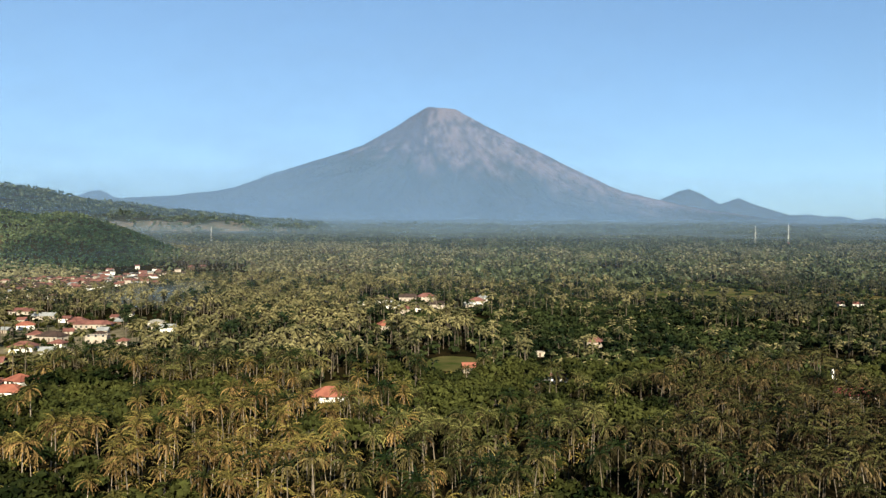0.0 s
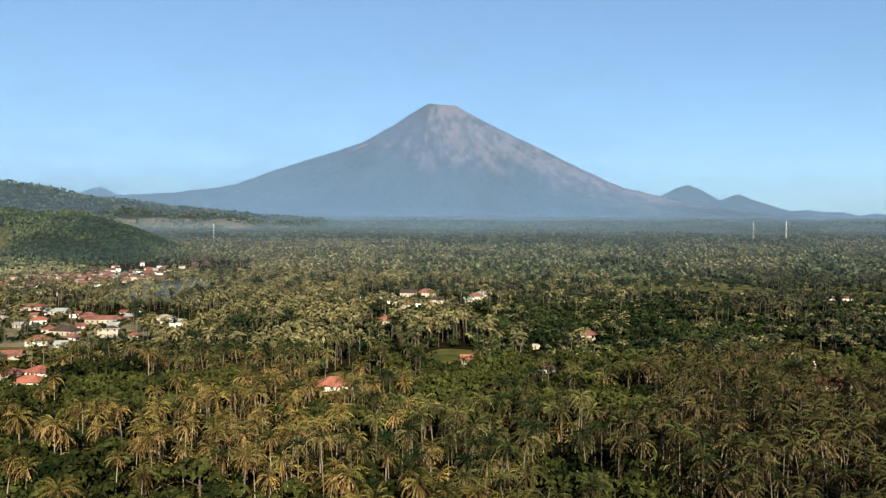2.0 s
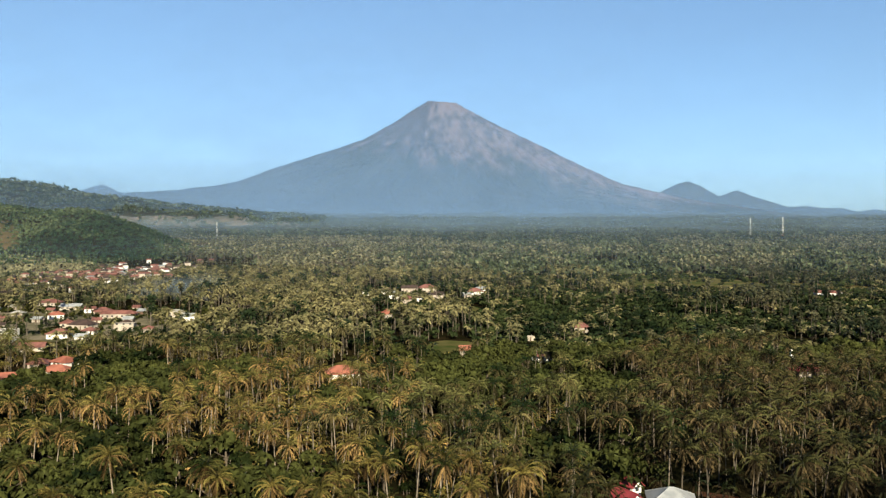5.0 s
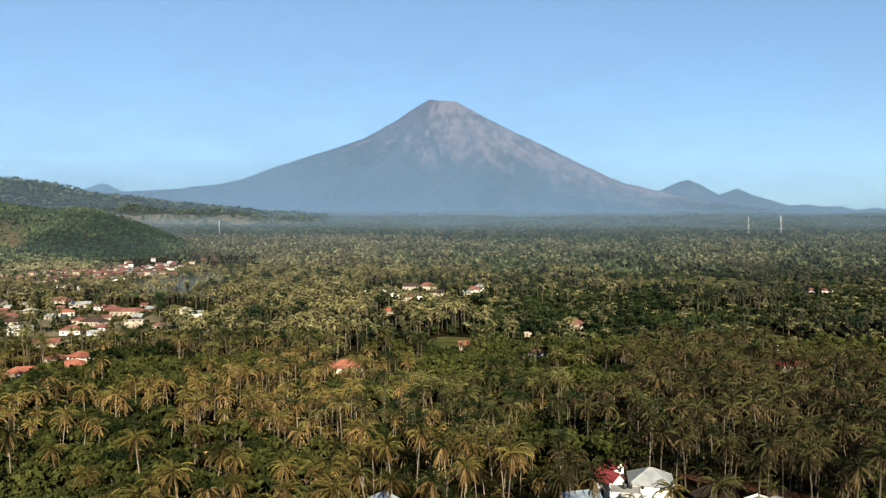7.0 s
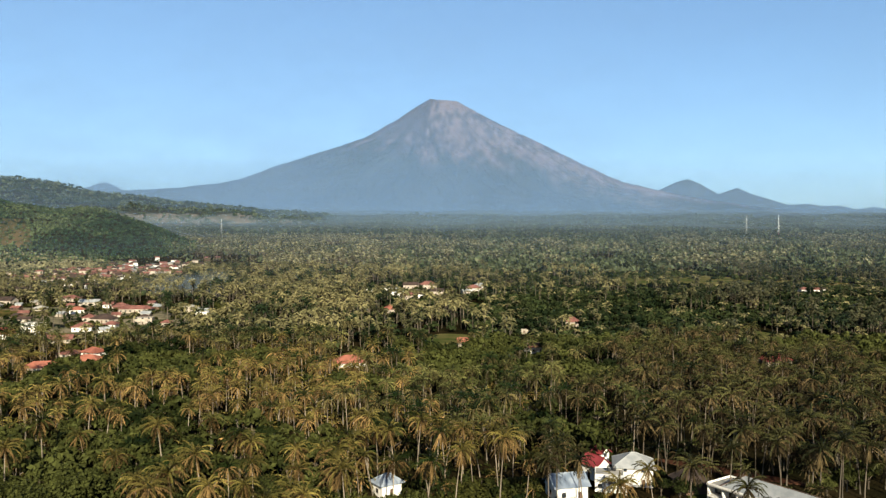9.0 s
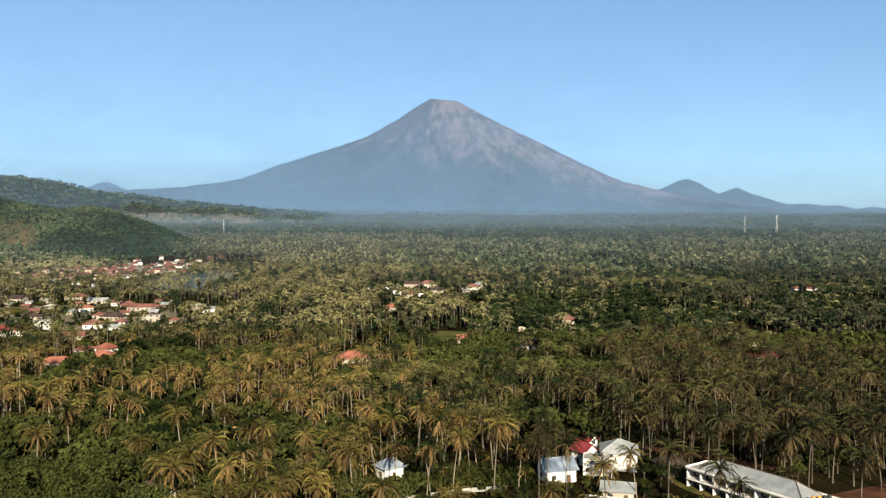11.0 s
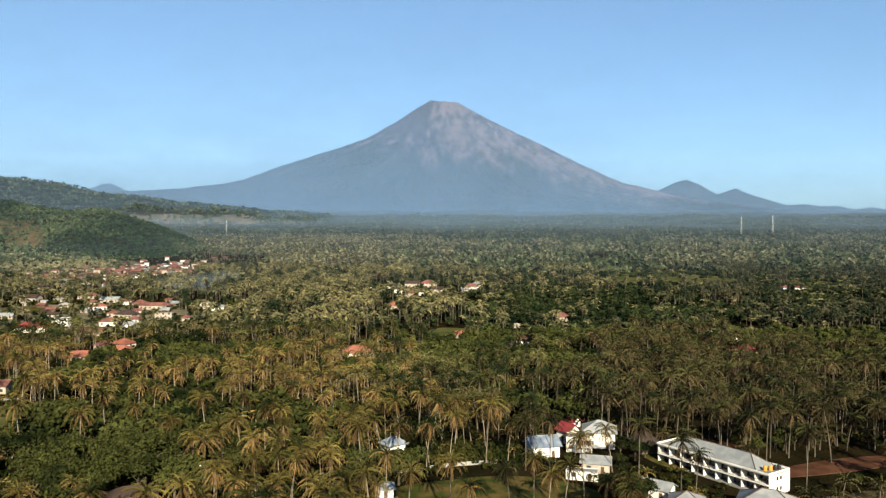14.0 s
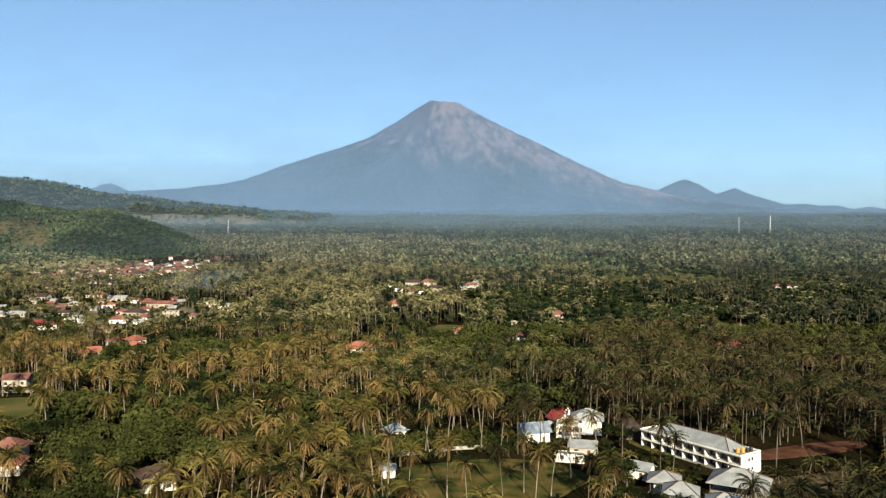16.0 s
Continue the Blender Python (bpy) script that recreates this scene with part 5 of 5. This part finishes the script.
mid_trees = [tree_shape(280 + k, 180, 4.4, 7.0, 3.2, 0.88) for k in range(6)]
mass("broadleaf_woods", mid_trees, bx[N_TREE:], by[N_TREE:], TREE_M, "dark broad-leaved trees between the palms", rng, 0.9, 1.45, cap=bc[N_TREE:], tall=10)

# young palms filling the storey below the crowns
yx, yy, rng = scatter(142, 480, 7.0, 75)
ok, cap = free_of(yx, yy)
ok &= (rng.random(len(yx)) < 1.6 * fbm(yx / 25, yy / 25, 63) - 0.27) & ~in_woods(yx, yy) & (cap > 5) & ~((yx > 0.12 * yy) & (yy > 236))
for a, b in PALMS:
    ok &= np.hypot(yx - a, yy - b) > 3.0
mass("young_palms", [palm_shape(500 + k, 2.8 + 0.9 * (k % 5), 13, 2, 5, 0.6, 4, 1) for k in range(7)], yx[ok], yy[ok], PALM_M, "shorter young palms between the tall trunks", rng, 0.7, 1.1, category="palms")

ox, oy, rng = scatter(236, 430, 8.2, 76)
ok, cap = free_of(ox, oy)
ok &= (ox > 0.14 * oy) & (rng.random(len(ox)) < 0.55) & (cap > 5)
mass("young_palms", [palm_shape(560 + k, 4.5 + 1.2 * (k % 5), 13, 6, 6, 0.75, 4, 2) for k in range(7)], ox[ok], oy[ok], DIM_M, "half-grown palms coloured darker for dim light under the tall grove", rng, 0.8, 1.15, category="palms")

# undergrowth and banana plants between the near trees
sx, sy, rng = scatter(140, 480, 5.0, 77)
ok, cap = free_of(sx, sy, 0.5)
sx, sy, cap = sx[ok], sy[ok], cap[ok]
dense = fbm(sx / 22, sy / 22, 81) + rng.random(len(sx)) * 0.3
# growth is thinned on the right, where the shade-black soil shows
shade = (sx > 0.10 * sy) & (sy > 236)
pick = (dense > 0.58) & ~shade & ~in_woods(sx, sy)
shrubs = [tree_shape(300 + k, 50, 1.9, 2.6, 0.1, 0.49) for k in range(6)]
mass("undergrowth", shrubs, sx[pick], sy[pick], SCRUB_M, "green bushes and scrub under the palms", rng, 0.6, 1.4, category="bushes")
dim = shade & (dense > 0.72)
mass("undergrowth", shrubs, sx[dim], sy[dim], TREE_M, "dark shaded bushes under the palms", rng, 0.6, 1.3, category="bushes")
ban = ~pick & (dense > 0.545) & ~shade
mass("banana_plants", [banana_shape(320 + k) for k in range(4)], sx[ban], sy[ban], SCRUB_M, "clumps of broad-leaved banana plants", rng, 0.8, 1.3, category="banana plants")

# young palms on the rough grass beside the hotel
gx, gy = np.array([101.0, 107, 113, 98, 118, 110, 104, 121, 93]), np.array([203.0, 211, 204, 209, 211, 197, 196, 203, 199])
mass("young_palms", [palm_shape(540 + k, 2.2 + 0.6 * k, 14, 3, 6, 0.6, 5, 2) for k in range(4)], gx, gy, DIM_M, "young palms on rough grass beside the hotel", rng, 0.8, 1.2, category="palms")

# hedge of bushes and banana plants behind the lawn's wall
hx, hy, rng = scatter(238, 256, 2.6, 79)
ok, cap = free_of(hx, hy, 0.3)
m = (hx > -22) & (hx < 42) & ok & (cap > 50)
hx, hy = hx[m], hy[m]
u = rng.random(len(hx))
mass("hedge", shrubs, hx[u < 0.6], hy[u < 0.6], SCRUB_M, "green bushes behind the lawn wall", rng, 0.7, 1.3, category="bushes")
mass("banana_plants", [banana_shape(330 + k) for k in range(4)], hx[u > 0.6], hy[u > 0.6], SCRUB_M, "banana plants behind the lawn wall", rng, 0.8, 1.2, category="banana plants")

# middle distance
x, y, rng = scatter(NEAR_END, 1000, 7.8, 83)
ok, cap = free_of(x, y)
x, y, cap = x[ok], y[ok], cap[ok]
wd, u = wooded(x, y), rng.random(len(x))
broad = ((wd + (u - 0.5) * 0.35) > 0.55) | in_woods(x, y)
palm = ~broad & (u < np.where(in_town(x, y), 0.25, 0.93)) & (cap > 9)
dimmed = palm & on_dim_side(x, y, rng.random(len(x)))
palm &= ~dimmed
kites = [kite_palm(340 + k, 12 + 1.1 * (k % 5), 15, 5, True) for k in range(10)]
mass("palm_grove", kites, x[palm], y[palm], KITE_M, "palm grove stretching over the plain", rng, 0.8, 1.2, cap=view_cap(x, y)[palm], tall=14)
mass("palm_grove", kites, x[dimmed], y[dimmed], [DARK_BARK, GROVE_DIM, GROVE_DIM], "palm grove on the plain coloured darker for dim light", rng, 0.8, 1.2)
tc = np.where(in_town(x, y), np.where(u < 0.35, 8.0, 4.0), 99.0)
mass("broadleaf_woods", [tree_shape(360 + k, 38, 4.2, 7, 0.1, 1.7, 3) for k in range(6)], x[broad], y[broad], [WOOD, MID_TREE], "broad-leaved trees among the palm groves", rng, 0.7, 1.2, cap=np.minimum(np.minimum(cap, tc), view_cap(x, y))[broad], tall=10)
yx, yy, rng = scatter(NEAR_END, 1000, 9.5, 85)
ok, yc = free_of(yx, yy)
ok &= (rng.random(len(yx)) < 1.6 * fbm(yx / 40, yy / 40, 63) - 0.38) & (yc > 5) & ~in_town(yx, yy)
mass("young_palms", [kite_palm(520 + k, 3.5 + 1.2 * (k % 4), 8, 0, True) for k in range(8)], yx[ok], yy[ok], KITE_M, "shorter palms and scrub in the groves", rng, 0.8, 1.2, category="palms")
low = ~palm & ~dimmed & ~broad
mass("undergrowth", [tree_shape(380 + k, 13, 2.6, 2.6, 0.1, 1.6) for k in range(4)], x[low], y[low], SCRUB_M, "scrub in the gaps between groves", rng, 0.6, 1.3, category="bushes")

# scrub between the village and the hill
x, y, rng = scatter(1010, 1150, 6.5, 86)
m = (x > -760) & (x < -470) & free_of(x, y)[0]
mass("undergrowth", [tree_shape(390 + k, 12, 3.0, 3.4, 0.1, 1.9) for k in range(5)], x[m], y[m], [WOOD, GROVE], "grey-green scrub at the foot of the hill", rng, 0.6, 1.4, category="bushes")

# far plain
x, y, rng = scatter(1000, 1900, 9.0, 87)
ok, cap = free_of(x, y)
ok &= fbm(x / 45, y / 45, 69) < 0.60
x, y = x[ok], y[ok]
hill = (land(x, y) - plain(y)) > 9
wd, u = wooded(x * 0.6, y * 0.6), rng.random(len(x))
broad = (wd + (u - 0.5) * 0.4) > 0.55
palm = ~broad & ~hill & (u < np.where(in_town(x, y), 0.14, 0.92))
far_palms = [kite_palm(400 + k, 12 + 1.2 * (k % 5), 9, 1, False) for k in range(10)]
far_trees = [tree_shape(420 + k, 7, 5.2, 8.0, 0.1, 4.2) for k in range(8)]
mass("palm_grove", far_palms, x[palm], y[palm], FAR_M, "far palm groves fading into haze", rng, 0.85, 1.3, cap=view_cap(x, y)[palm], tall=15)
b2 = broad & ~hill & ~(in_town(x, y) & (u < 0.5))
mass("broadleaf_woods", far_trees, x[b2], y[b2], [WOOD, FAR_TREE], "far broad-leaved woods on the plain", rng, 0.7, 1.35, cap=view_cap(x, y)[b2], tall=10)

x, y, rng = scatter(1060, 1720, 7.6, 89)
ok, cap = free_of(x, y)
m = ok & ((land(x, y) - plain(y)) > 7) & (y < 1480 + 0.05 * x + rng.uniform(-40, 40, len(x)))
mass("hill_woods", [tree_shape(440 + k, 15, 4.6, 6.0, 0.1, 2.3) for k in range(8)], x[m], y[m], [WOOD, HILL_LEAF], "dense green woods covering the near hill", rng, 0.7, 1.25, sink=1.0)
x, y, rng = scatter(1900, 3560, 14.6, 91)
ok, cap = free_of(x, y)
ok &= fbm(x / 90, y / 60, 67) < 0.56
x, y = x[ok], y[ok]
u = rng.random(len(x))
palm = (u < 0.3) & ((land(x, y) - plain(y)) < 8)
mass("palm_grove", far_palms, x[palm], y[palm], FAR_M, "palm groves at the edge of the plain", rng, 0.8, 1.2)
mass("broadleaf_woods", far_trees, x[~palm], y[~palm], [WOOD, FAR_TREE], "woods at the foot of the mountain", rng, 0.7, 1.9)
